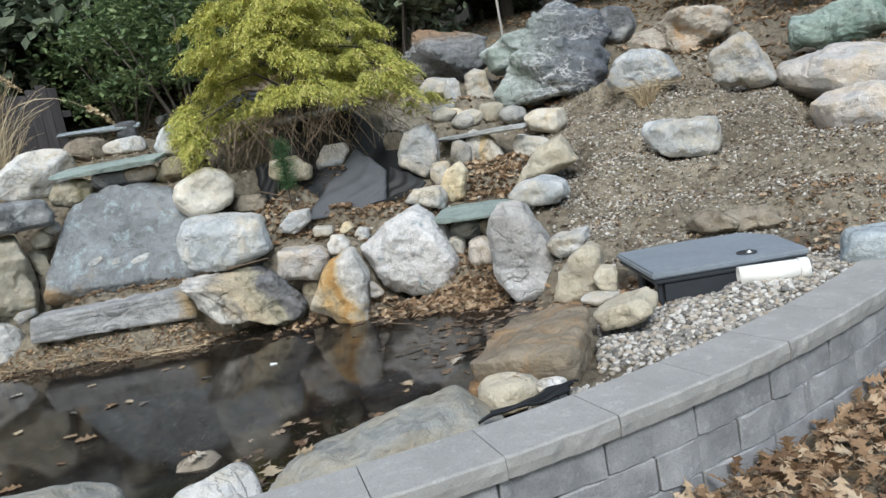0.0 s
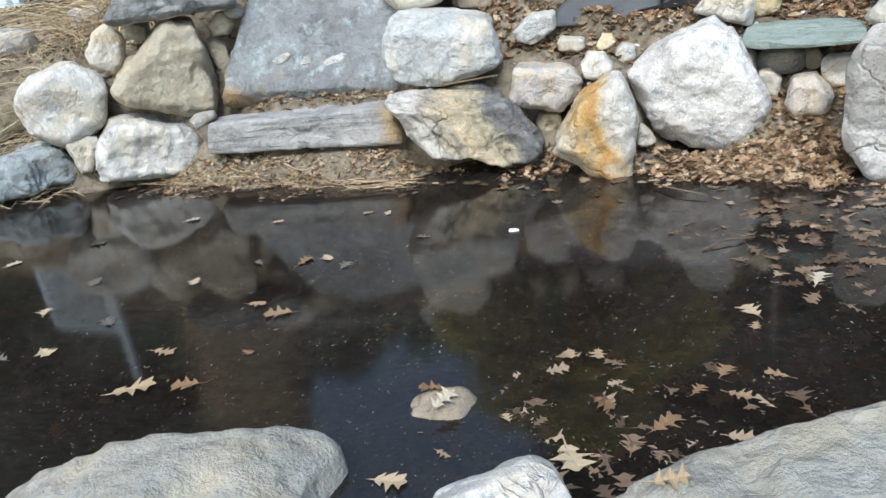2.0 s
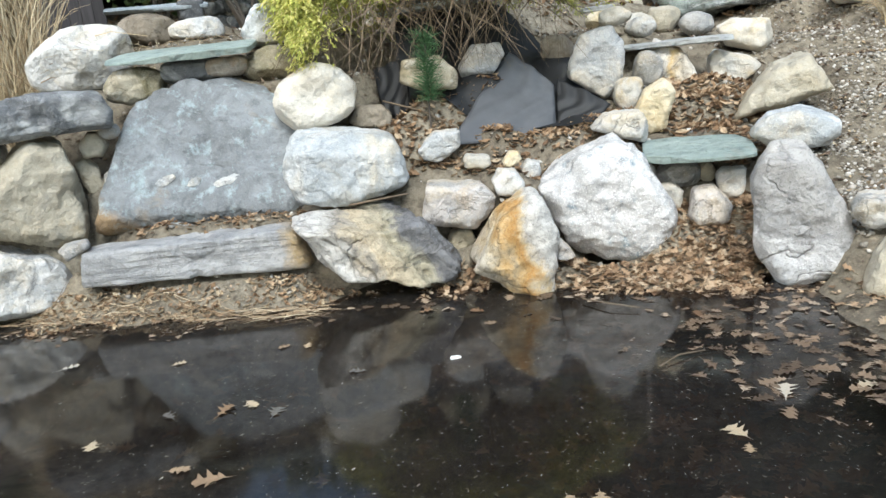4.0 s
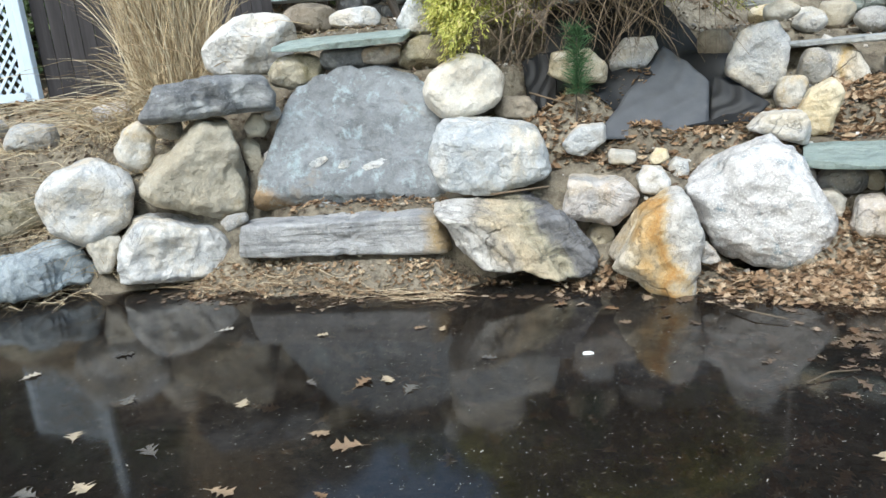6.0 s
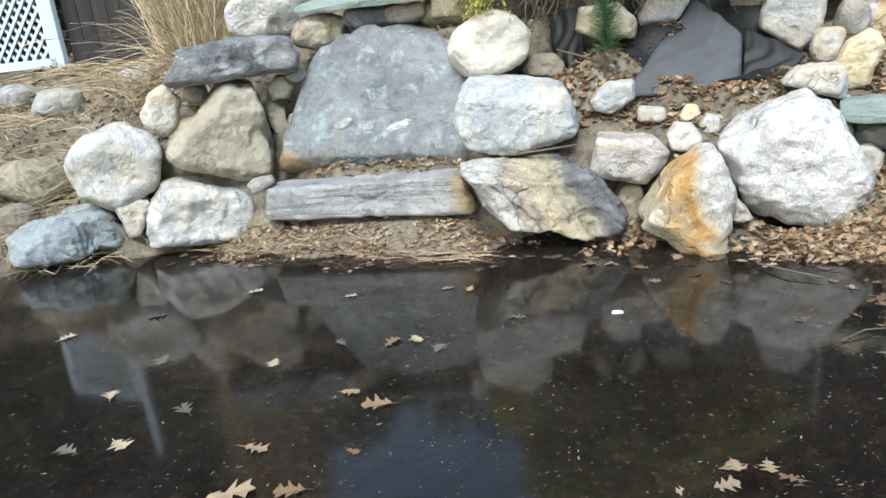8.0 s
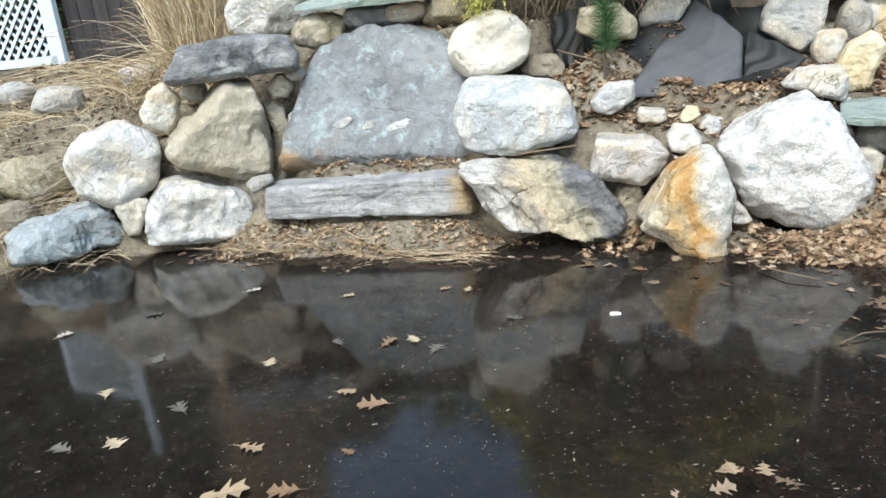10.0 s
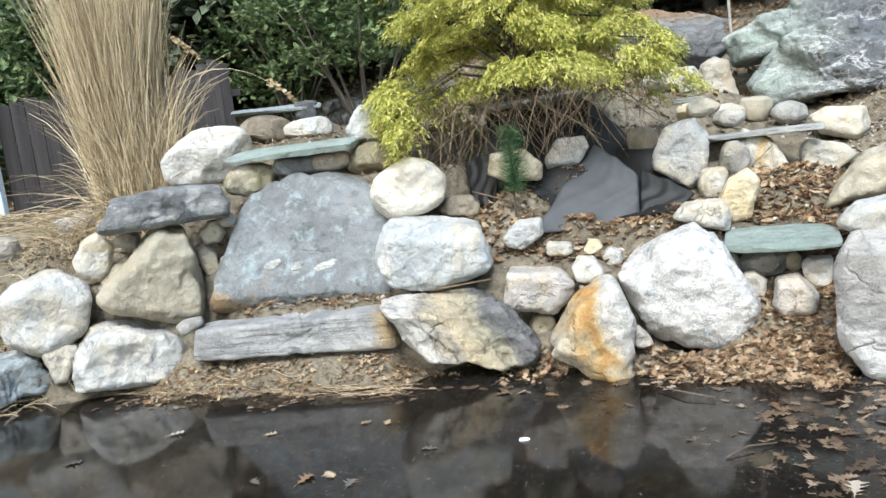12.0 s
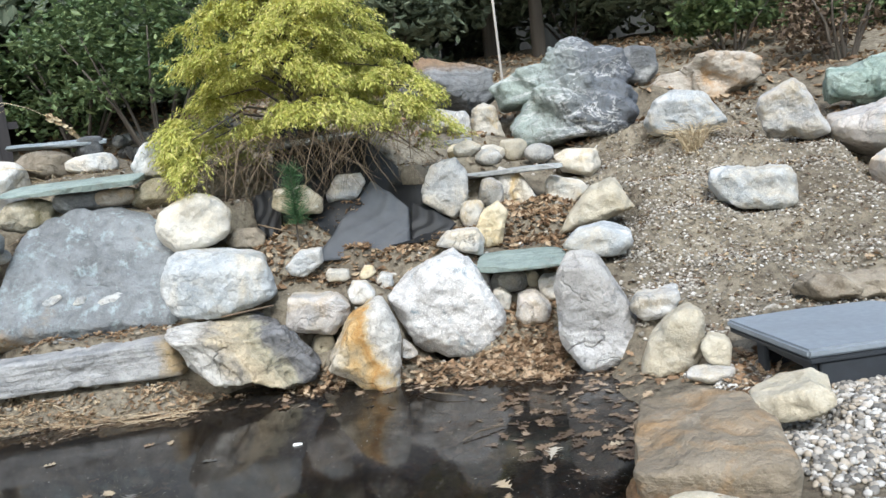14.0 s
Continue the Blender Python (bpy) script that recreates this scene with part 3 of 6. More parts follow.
rock("rock", "small flat brown cobble", brown_stone, (-2.813, 6.933, 1.040), (0.35, 0.3, 0.19), 20, 0, 13, 5.0, cuts=[(-138, 0.141), (-98, 0.073), (-25, 0.149), (43, 0.124), (86, 0.091), (138, 0.136)])
rock("boulder", "smooth blue-white boulder resting on a split rock", blue_granite, (-2.885, 6.414, 0.765), (0.85, 0.71, 0.57), 23, 0, 14, 5, cuts=[(-159, 0.390), (-105, 0.258), (-84, 0.244), (-63, 0.327), (6, 0.428), (30, 0.411), (76, 0.268), (90, 0.282), (145, 0.432), (166, 0.419)])
rock("boulder", "split rock banded white, ochre and dark grey", banded_stone, (-2.581, 6.044, 0.297), (1.09, 0.71, 0.66), 22, 0, 15, 12, cuts=[(-153, 0.362), (-148, 0.304), (-118, 0.242), (-102, 0.190), (-54, 0.487), (-6, 0.476), (36, 0.303), (54, 0.484), (87, 0.191), (109, 0.552)], beds=0.005, rough=1.6)
rock("boulder", "upright white stone with orange rust stain", orange_stone, (-1.671, 5.988, 0.238), (0.57, 0.55, 0.76), 12, 0, 16, 8, cuts=[(-173, 0.425), (-130, 0.273), (-124, 0.268), (-96, 0.325), (-8, 0.215), (20, 0.241), (76, 0.360), (119, 0.270), (149, 0.233)])
rock("rock", "pinkish grey angular rock", pink_stone, (-2.085, 6.246, 0.484), (0.5, 0.41, 0.37), 15, 0, 17, 7, cuts=[(-150, 0.251), (-104, 0.149), (-40, 0.196), (-11, 0.227), (43, 0.213), (84, 0.147), (165, 0.237)])
rock("rock", "small yellow cobble bedded in soil", yellow_stone, (-2.097, 6.301, 0.234), (0.19, 0.18, 0.18), 15, 0, 18, 5.0, cuts=[(-158, 0.088), (-110, 0.077), (-41, 0.081), (16, 0.090), (91, 0.071), (149, 0.090)])
rock("rock", "round white cobble bedded in soil", white_granite, (-1.753, 6.266, 0.595), (0.23, 0.22, 0.21), 11, 0, 19, 5.0, cuts=[(-156, 0.098), (-102, 0.083), (-40, 0.090), (33, 0.088), (82, 0.091), (144, 0.102)])
rock("rock", "small pale angular cobble", white_granite, (-1.635, 6.601, 0.607), (0.15, 0.16, 0.17), 10, 0, 20, 8, cuts=[(-168, 0.077), (-126, 0.074), (-54, 0.064), (4, 0.071), (73, 0.072), (134, 0.070)])
rock("rock", "small squarish cream cobble", cream_stone, (-1.996, 6.599, 0.696), (0.19, 0.18, 0.13), 13, 0, 21, 5.0, cuts=[(-169, 0.097), (-102, 0.050), (-70, 0.064), (4, 0.094), (82, 0.049), (142, 0.096)])
rock("rock", "small cream cobble bedded in soil", yellow_stone, (-1.745, 6.537, 0.703), (0.14, 0.13, 0.11), 11, 0, 22, 5.0, cuts=[(-162, 0.072), (-94, 0.049), (-54, 0.047), (24, 0.060), (85, 0.054), (144, 0.050)])
rock("rock", "pale lichened rock bedded in the mulch", white_granite, (-2.247, 6.621, 0.823), (0.31, 0.25, 0.23), 16, 0, 23, 7, cuts=[(-156, 0.154), (-110, 0.120), (-54, 0.093), (0, 0.146), (90, 0.102), (131, 0.101)])
rock("boulder", "large white granite boulder with blue lichen", big_granite, (-1.119, 6.461, 0.395), (0.89, 0.73, 0.85), 4, 0, 24, 8, cuts=[(-165, 0.427), (-155, 0.399), (-141, 0.374), (-106, 0.352), (-89, 0.384), (-33, 0.454), (-4, 0.412), (26, 0.341), (32, 0.337), (47, 0.356), (88, 0.433), (119, 0.380), (142, 0.528)])
rock("rock", "whitish rock behind the big boulder", white_granite, (-1.011, 6.831, 0.831), (0.41, 0.36, 0.24), 3, 0, 25, 5.0, cuts=[(-113, 0.097), (-106, 0.087), (-16, 0.169), (29, 0.145), (88, 0.096), (137, 0.164)])
rock("rock", "upright yellow rock bedded in soil", yellow_stone, (-0.786, 7.050, 0.906), (0.31, 0.22, 0.39), 0, 0, 26, 6, cuts=[(-148, 0.179), (-86, 0.188), (-16, 0.116), (33, 0.180), (112, 0.156), (152, 0.120)])
rock("rock", "small cream rock bedded in soil", cream_stone, (-0.95, 7.28, 1.00), (0.22, 0.19, 0.24), 2, 0, 27, 5.0)
rock("boulder", "upright grey oval boulder", grey_granite, (-1.157, 7.450, 1.240), (0.44, 0.31, 0.55), 4, 0, 28, 5, cuts=[(-125, 0.212), (-52, 0.265), (-7, 0.185), (32, 0.239), (103, 0.242), (153, 0.214), (175, 0.225)])
rock("flat_slate", "green-grey slate shelf on cobbles", slate_green, (-0.57, 6.55, 0.67), (0.66, 0.58, 0.20), -2, 0, 29, 9, box=9, lean=5, thin=0.05)
rock("rock", "white rock stained with orange", orange_pale, (-0.603, 8.021, 1.111), (0.53, 0.35, 0.48), -2, 0, 30, 8, cuts=[(-118, 0.159), (-78, 0.214), (25, 0.174), (60, 0.188), (152, 0.228), (152, 0.229)])
rock("rock", "grey rock beside a slate shelf", grey_granite, (-0.79, 7.67, 1.15), (0.24, 0.19, 0.27), 0, 0, 31, 5.0)
rock("flat_slate", "long thin grey slate shelf", slate_dark, (-0.58, 7.98, 1.31), (0.93, 0.33, 0.19), -2, 0, 32, 9, box=9, thin=0.05)
rock("rock", "cream angular rock on the shelf", cream_stone, (0.080, 8.554, 1.312), (0.47, 0.52, 0.33), -6, 0, 33, 7, cuts=[(-152, 0.189), (-110, 0.131), (-46, 0.202), (8, 0.195), (82, 0.132), (116, 0.187)])
rock("rock", "white rock beside leaf litter", cream_stone, (-0.117, 8.109, 1.061), (0.42, 0.3, 0.34), -5, 0, 34, 7, cuts=[(-173, 0.180), (-118, 0.150), (-51, 0.144), (41, 0.179), (75, 0.134), (142, 0.211)])
rock("boulder", "tan angular wedge of layered rock", tan_stone, (0.102, 7.281, 0.952), (0.66, 0.56, 0.44), -5, 0, 35, 8, cuts=[(-104, 0.294), (-76, 0.124), (-72, 0.140), (32, 0.250), (101, 0.188), (136, 0.160), (147, 0.188)])
rock("rock", "flat whitish banded rock", blue_granite, (0.028, 6.619, 0.742), (0.54, 0.44, 0.28), -9, 0, 36, 6, cuts=[(-126, 0.170), (-90, 0.101), (-53, 0.194), (9, 0.236), (67, 0.153), (100, 0.143), (139, 0.206)])
rock("boulder", "tall grey boulder with white lower half", grey_white, (-0.122, 5.895, 0.346), (0.54, 0.38, 0.85), -9, 0, 37, 7, cuts=[(-172, 0.260), (-146, 0.297), (-103, 0.431), (-65, 0.395), (-17, 0.329), (13, 0.268), (25, 0.294), (34, 0.275), (88, 0.477), (144, 0.383), (174, 0.266)])
rock("rock", "white flat rock beside the tall boulder", white_granite, (0.250, 5.722, 0.426), (0.33, 0.29, 0.23), -9, 0, 38, 5.0, cuts=[(-149, 0.144), (-88, 0.096), (-41, 0.110), (11, 0.162), (96, 0.079), (147, 0.140)])
rock("boulder", "smooth grey-tan egg-shaped boulder", tan_stone, (0.310, 5.510, 0.208), (0.41, 0.29, 0.46), -10, 0, 39, 5, cuts=[(-124, 0.249), (-90, 0.181), (-55, 0.157), (-13, 0.158), (12, 0.223), (64, 0.271), (115, 0.190), (144, 0.150), (165, 0.168)])
rock("rock", "small tan egg-shaped cobble", tan_stone, (0.495, 5.271, 0.218), (0.18, 0.18, 0.22), -13, 0, 40, 5.0, cuts=[(-165, 0.084), (-97, 0.077), (-10, 0.076), (27, 0.089), (77, 0.094), (141, 0.096)])
rock("rock", "small flat white cobble", white_granite, (0.43, 5.17, 0.11), (0.27, 0.22, 0.08), -13, 0, 41, 5.0)
rock("boulder", "round tan boulder on the gravel", tan_stone, (0.587, 4.334, 0.246), (0.37, 0.34, 0.27), -18, 0, 42, 5, cuts=[(-153, 0.177), (-82, 0.071), (-57, 0.087), (6, 0.160), (58, 0.134), (107, 0.076), (128, 0.130)])
rock("boulder", "rounded pale grey boulder at the far bank", white_granite, (-5.767, 5.542, 0.652), (0.7, 0.67, 0.65), 49, 0, 43, 5, cuts=[(-180, 0.351), (-155, 0.329), (-120, 0.305), (-72, 0.284), (-20, 0.307), (16, 0.388), (57, 0.367), (91, 0.334), (117, 0.289), (148, 0.331)])
rock("rock", "small yellow-white cobble at the water", cream_stone, (-5.597, 5.454, 0.299), (0.26, 0.24, 0.32), 49, 0, 44, 5.0, cuts=[(-166, 0.102), (-96, 0.170), (-28, 0.099), (5, 0.140), (83, 0.122), (149, 0.140)])
rock("flat_stone", "blue-grey slate rock sloping into the water", slate, (-6.115, 5.243, 0.174), (0.91, 0.64, 0.42), 53, 0, 45, 8, cuts=[(-131, 0.337), (-91, 0.127), (-81, 0.297), (15, 0.418), (40, 0.359), (85, 0.248), (111, 0.211), (146, 0.321)], rough=1.6)
rock("rock", "brown-grey rock at the bank", mossy_stone, (-6.79, 5.60, 0.53), (0.55, 0.44, 0.37), 54, 0, 46, 5.0)
rock("rock", "brown rock at the bank", brown_stone, (-6.73, 5.30, 0.25), (0.38, 0.30, 0.32), 56, 0, 47, 5.0)
rock("rock", "pale upright rock behind the tan boulder", cream_stone, (-5.544, 5.896, 0.995), (0.33, 0.28, 0.4), 45, 0, 48, 5.0, cuts=[(-166, 0.164), (-131, 0.174), (-73, 0.181), (-17, 0.145), (42, 0.185), (114, 0.164), (148, 0.139)])
rock("rock", "small grey cobble bedded in soil", grey_granite, (-5.29, 6.00, 1.10), (0.21, 0.19, 0.14), 43, 0, 49, 5.0)
rock("rock", "brown oval cobble bedded in soil", tan_stone, (-4.720, 6.330, 1.071), (0.22, 0.26, 0.19), 37, 0, 50, 5.0, cuts=[(-162, 0.102), (-94, 0.092), (-36, 0.094), (28, 0.094), (83, 0.103), (141, 0.089)])
rock("rock", "tan upright cobble bedded in soil", tan_stone, (-4.796, 6.323, 0.832), (0.17, 0.18, 0.36), 38, 0, 51, 5.0, cuts=[(-173, 0.074), (-163, 0.067), (-46, 0.129), (5, 0.075), (48, 0.115), (112, 0.166)])
rock("rock", "small white chip of rock", white_granite, (-4.64, 6.35, 0.77), (0.14, 0.10, 0.20), 36, 0, 52, 9)
rock("rock", "small grey cobble beside the slab", grey_granite, (-4.55, 6.30, 1.16), (0.15, 0.13, 0.11), 36, 0, 53, 5.0)
rock("rock", "small flat cobble wedge", grey_granite, (-4.597, 5.744, 0.453), (0.22, 0.18, 0.13), 39, 0, 54, 5.0, cuts=[(-141, 0.086), (-66, 0.043), (19, 0.101), (94, 0.040), (130, 0.062)])
rock("rock", "small flat cobble on the step", grey_granite, (-4.13, 6.28, 0.45), (0.26, 0.21, 0.11), 35, 0, 55, 5.0)
rock("rock", "grey cobble under the slate shelf", grey_granite, (-0.68, 6.62, 0.51), (0.29, 0.26, 0.17), -1, 0, 56, 5.0)
rock("rock", "small tan cobble under the slate shelf", tan_stone, (-0.51, 6.62, 0.51), (0.12, 0.11, 0.13), -3, 0, 57, 5.0)
rock("rock", "white angular cobble under the slate shelf", white_granite, (-0.371, 6.500, 0.459), (0.18, 0.2, 0.22), -4, 0, 58, 7, cuts=[(-173, 0.090), (-135, 0.089), (-71, 0.091), (-3, 0.079), (90, 0.090), (132, 0.106)])
rock("rock", "pale cobble beside the big boulder", cream_stone, (-0.733, 6.450, 0.410), (0.14, 0.17, 0.21), -0, 0, 59, 5.0, cuts=[(-166, 0.054), (-118, 0.075), (-11, 0.061), (44, 0.062), (105, 0.086)])
rock("rock", "mottled beige cobble in leaf litter", pink_stone, (-0.523, 6.400, 0.327), (0.3, 0.29, 0.28), -3, 0, 60, 5.0, cuts=[(-146, 0.147), (-87, 0.108), (-14, 0.142), (41, 0.116), (96, 0.137), (162, 0.129)])
rock("rock", "small white wedge beside the stained stone", pink_stone, (-1.409, 5.999, 0.195), (0.12, 0.14, 0.16), 8, 0, 61, 8, cuts=[(-109, 0.050), (-65, 0.054), (28, 0.043), (45, 0.044), (168, 0.047)])
rock("flat_slate", "slate bench slab on the upper ledge", slate, (-5.16, 8.20, 2.13), (0.92, 0.37, 0.24), 33, 0, 62, 5.0, box=8, lean=8, thin=0.05)
rock("rock", "dark block under the slate bench", dark_stone, (-4.87, 8.30, 2.06), (0.25, 0.23, 0.24), 31, 0, 63, 5.0, box=5)
rock("rock", "brown flat rock with dry grass", brown_stone, (-4.77, 7.40, 1.88), (0.50, 0.40, 0.27), 34, 0, 64, 5.0)
rock("rock", "white flat rock on the upper ledge", white_granite, (-4.40, 7.50, 1.85), (0.46, 0.37, 0.19), 31, 0, 65, 5.0, box=3)
rock("boulder", "blue-white boulder beside the shrub", blue_granite, (-3.671, 7.290, 1.807), (0.45, 0.37, 0.36), 26, 0, 66, 6, cuts=[(-153, 0.232), (-95, 0.174), (-47, 0.156), (-15, 0.191), (66, 0.206), (102, 0.164), (145, 0.161)])
rock("rock", "grey rock in the dry waterfall", grey_granite, (-2.014, 7.299, 1.349), (0.36, 0.28, 0.24), 12, 0, 67, 7, cuts=[(-169, 0.183), (-89, 0.115), (-36, 0.136), (20, 0.187), (89, 0.125), (142, 0.123)])
rock("rock", "tan rock in the dry waterfall", mossy_stone, (-2.360, 6.997, 1.296), (0.44, 0.35, 0.26), 16, 0, 68, 6, cuts=[(-116, 0.131), (-90, 0.120), (-10, 0.221), (46, 0.154), (91, 0.130), (167, 0.211)])
rock("rock", "dark brown rock at the waterfall lip", brown_stone, (-1.47, 7.80, 1.34), (0.27, 0.22, 0.27), 6, 0, 69, 5.0)
rock("rock", "white upright rock with a pointed top", cream_stone, (-0.881, 10.505, 1.872), (0.47, 0.48, 0.57), 3, 0, 70, 7, cuts=[(-114, 0.225), (-68, 0.256), (14, 0.180), (61, 0.268), (117, 0.267), (172, 0.202)])
rock("rock", "pale flat rock behind the shrub", cream_stone, (-1.39, 10.00, 1.95), (0.36, 0.29, 0.28), 6, 0, 71, 5.0)
rock("rock", "grey-white rock behind the shrub", white_granite, (-1.39, 10.20, 1.97), (0.58, 0.47, 0.31), 11, 0, 72, 5.0)
rock("rock", "small pale rock bedded in soil", white_granite, (-1.15, 9.90, 1.88), (0.22, 0.18, 0.34), 4, 0, 73, 5.0)
rock("flat_slate", "small thin slate bedded in soil", slate_dark, (-1.14, 9.00, 1.67), (0.30, 0.18, 0.11), 5, 0, 74, 5.0, box=8, thin=0.05)
rock("rock", "small yellow cobble bedded in soil", yellow_stone, (-1.08, 8.90, 1.56), (0.36, 0.29, 0.17), 4, 0, 75, 5.0)
rock("rock", "small cream cobble bedded in soil", cream_stone, (-0.81, 8.80, 1.48), (0.32, 0.25, 0.21), 2, 0, 76, 5.0)
rock("rock", "small tan cobble bedded in soil", tan_stone, (-0.55, 8.90, 1.51), (0.29, 0.24, 0.25), 0, 0, 77, 5.0)
rock("rock", "small grey cobble bedded in soil", grey_granite, (-0.30, 8.70, 1.44), (0.30, 0.24, 0.20), -1, 0, 78, 5.0)
rock("rock", "cream cobble in the waterfall edge", cream_stone, (-1.00, 8.30, 1.57), (0.28, 0.23, 0.16), 2, 0, 79, 5.0)
rock("rock", "pale flat cobble behind the slate", white_granite, (-0.80, 8.20, 1.46), (0.25, 0.20, 0.16), 0, 0, 80, 5.0)
rock("boulder", "dark angular boulder veined white and green", veined_stone, (0.195, 9.786, 1.866), (1.56, 1.14, 0.81), -4, 0, 81, 14, cuts=[(-140, 0.683), (-88, 0.330), (-26, 0.608), (32, 0.660), (75, 0.470), (91, 0.465), (117, 0.438), (156, 0.621)], rough=1.55)
rock("boulder", "grey boulder streaked with white veins", veined_stone, (0.209, 10.593, 2.313), (1.85, 1.0, 0.94), -3, 0, 82, 14, cuts=[(-160, 0.934), (-95, 0.365), (-44, 0.681), (28, 0.750), (66, 0.523), (81, 0.537), (116, 0.515), (118, 0.489)], rough=1.55)
rock("boulder", "smooth dark grey boulder", dark_stone, (0.989, 10.495, 2.348), (0.64, 0.55, 0.55), -9, 0, 83, 7, cuts=[(-173, 0.293), (-103, 0.248), (-41, 0.287), (10, 0.304), (73, 0.247), (103, 0.248)])
rock("boulder", "grey flat-topped boulder with rusty cap", rust_cap, (-1.44, 11.00, 2.48), (1.41, 0.85, 0.81), 5, 0, 84, 14, rough=1.9, box=5)
rock("boulder", "pale blue-white dome boulder", blue_granite, (1.191, 8.824, 1.653), (0.82, 0.63, 0.46), -12, 0, 85, 6, cuts=[(-141, 0.381), (-91, 0.200), (-61, 0.314), (20, 0.327), (46, 0.291), (78, 0.238), (112, 0.278), (150, 0.338)])
rock("boulder", "rust-stained angular boulder bedded in soil", rust_stone, (1.860, 10.413, 2.099), (1.36, 0.64, 0.6), -15, 0, 86, 14, cuts=[(-119, 0.423), (-96, 0.258), (-64, 0.332), (-4, 0.623), (55, 0.425), (79, 0.274), (107, 0.259), (129, 0.454)], rough=1.55)
rock("boulder", "pale grey pointed boulder", grey_granite, (2.186, 8.701, 1.529), (0.66, 0.58, 0.62), -19, 0, 87, 8, cuts=[(-164, 0.310), (-98, 0.260), (-69, 0.328), (17, 0.268), (43, 0.259), (109, 0.308), (159, 0.349)], rough=1.3)
rock("boulder", "broad beige boulder on the slope", pink_stone, (3.11, 8.60, 1.23), (1.28, 0.90, 0.63), -17, -10, 88, 7, facets=[(125,.8)], box=3)
rock("boulder", "pinkish beige boulder on the slope", pink_stone, (3.05, 8.00, 0.91), (0.86, 0.60, 0.48), -18, 0, 89, 7)
rock("boulder", "green-grey block-like boulder bedded in soil", green_stone, (3.55, 9.60, 1.78), (1.24, 0.74, 0.51), -18, 0, 90, 14, rough=1.9, box=6)
rock("boulder", "flat-topped pale boulder on the gravel slope", blue_granite, (1.335, 7.166, 0.970), (0.67, 0.52, 0.4), -16, 0, 91, 11, cuts=[(-148, 0.281), (-115, 0.189), (-98, 0.172), (-60, 0.281), (-1, 0.316), (35, 0.297), (84, 0.172), (108, 0.281), (164, 0.381)], rough=1.3)
rock("rock", "rough brown rock behind the plastic box", brown_stone, (1.27, 5.75, 0.42), (0.40, 0.32, 0.19), -20, 0, 92, 9, box=5, rough=1.6)
rock("rock", "flat brown rock behind the plastic box", brown_stone, (1.58, 5.80, 0.39), (0.40, 0.32, 0.18), -24, 0, 93, 9, box=5, rough=1.6)
rock("flat_slate", "blue-grey slate slab beside the wall cap", slate, (2.08, 4.80, 0.30), (0.48, 0.38, 0.24), -19, 0, 94, 5.0, box=6)
rock("boulder", "cream boulder between slab and wall cap", tan_stone, (-0.01, 3.42, 0.17), (0.31, 0.25, 0.18), 9, 0, 95, 5.0)
rock("rock", "white stone beside the wall cap", white_granite, (0.19, 3.38, 0.20), (0.14, 0.11, 0.09), 6, 0, 96, 5.0)
rock("boulder", "white quartz boulder at the near bank", white_granite, (-1.24, 2.86, 0.045), (0.36, 0.30, 0.26), 34, 0, 97, 7, box=3)
rock("rock", "tan rock just below the water surface", brown_stone, (-1.62, 3.34, -0.055), (0.25, 0.22, 0.20), 28, 0, 98, 6)
rock("rock", "pale rock in weeds on the far bank", white_granite, (-7.04, 6.20, 1.09), (0.44, 0.35, 0.27), 52, 0, 99, 5.0)
rock("rock", "grey rock on the far bank", grey_granite, (-7.89, 6.40, 1.17), (0.39, 0.31, 0.22), 54, 0, 100, 5.0)
rock("rock", "small pale rock under the dry grass", pink_stone, (-6.45, 6.60, 1.23), (0.35, 0.28, 0.21), 47, 0, 101, 5.0)

for label, mat, middle, size, corners, seed in (
    ("large rust-brown flat slab sloping into the pond", rust_slab, (0.10, 3.95, 0.165), (0.56, 0.90, 0.34), ((-0.24, 3.56), (0.30, 3.44), (0.37, 4.30), (-0.06, 4.46)), 201),
    ("broken orange-rust ledge at the foot of the flat slab", rust_ledge, (0.03, 3.62, 0.02), (0.56, 0.36, 0.34), ((-0.26, 3.50), (0.28, 3.39), (0.31, 3.74), (-0.22, 3.86)), 204),
):
    slab = rock("flat_slab", label, mat, middle, size, 0, 0, seed, 14, facets=[], box=12, sub=6, beds=0.014, rough=1.4)
    (ax, ay), (bx, by), (cx, cy), (dx, dy) = corners
    for v in slab.data.vertices:
        u, w = v.co.x / size[0] + 0.5, v.co.y / size[1] + 0.5
        v.co.x = (ax * (1 - u) + bx * u) * (1 - w) + (dx * (1 - u) + cx * u) * w - middle[0]
        v.co.y = (ay * (1 - u) + by * u) * (1 - w) + (dy * (1 - u) + cy * u) * w - middle[1]
rock("flat_stone", "long grey flat boulder at the near bank", buff_stone, (-0.50, 2.99, 0.055), (1.10, 0.50, 0.44), 29, 8, 202, 8, facets=[(150, 0.8), (20, 0.9), (90, 0.8)], box=4.2, sub=6, rough=1.15, beds=0.012)
rock("flat_stone", "broad grey flat boulder at the near bank", buff_stone, (-2.19, 2.54, -0.01), (1.16, 0.72, 0.38), 22, 0, 203, 8, facets=[(150, 0.85), (40, 0.85), (90, 0.82)], box=4.0, sub=6, rough=1.15, beds=0.012)


# ---- the wall's curve and the ground ----
CAP_TOP, LAWN = 0.27, -0.22


def wall_line(s):
    """Inner edge of the wall's cap at s metres along it: place and heading."""
    steps = 40
    x, y, h = 0.34, 3.13, radians(36)
    for i in range(steps):
        h = radians(36 + 8.1 * s * (i + 0.5) / steps)
        x, y = x + math.cos(h) * s / steps, y + math.sin(h) * s / steps
    return x, y, radians(36 + 8.1 * s)


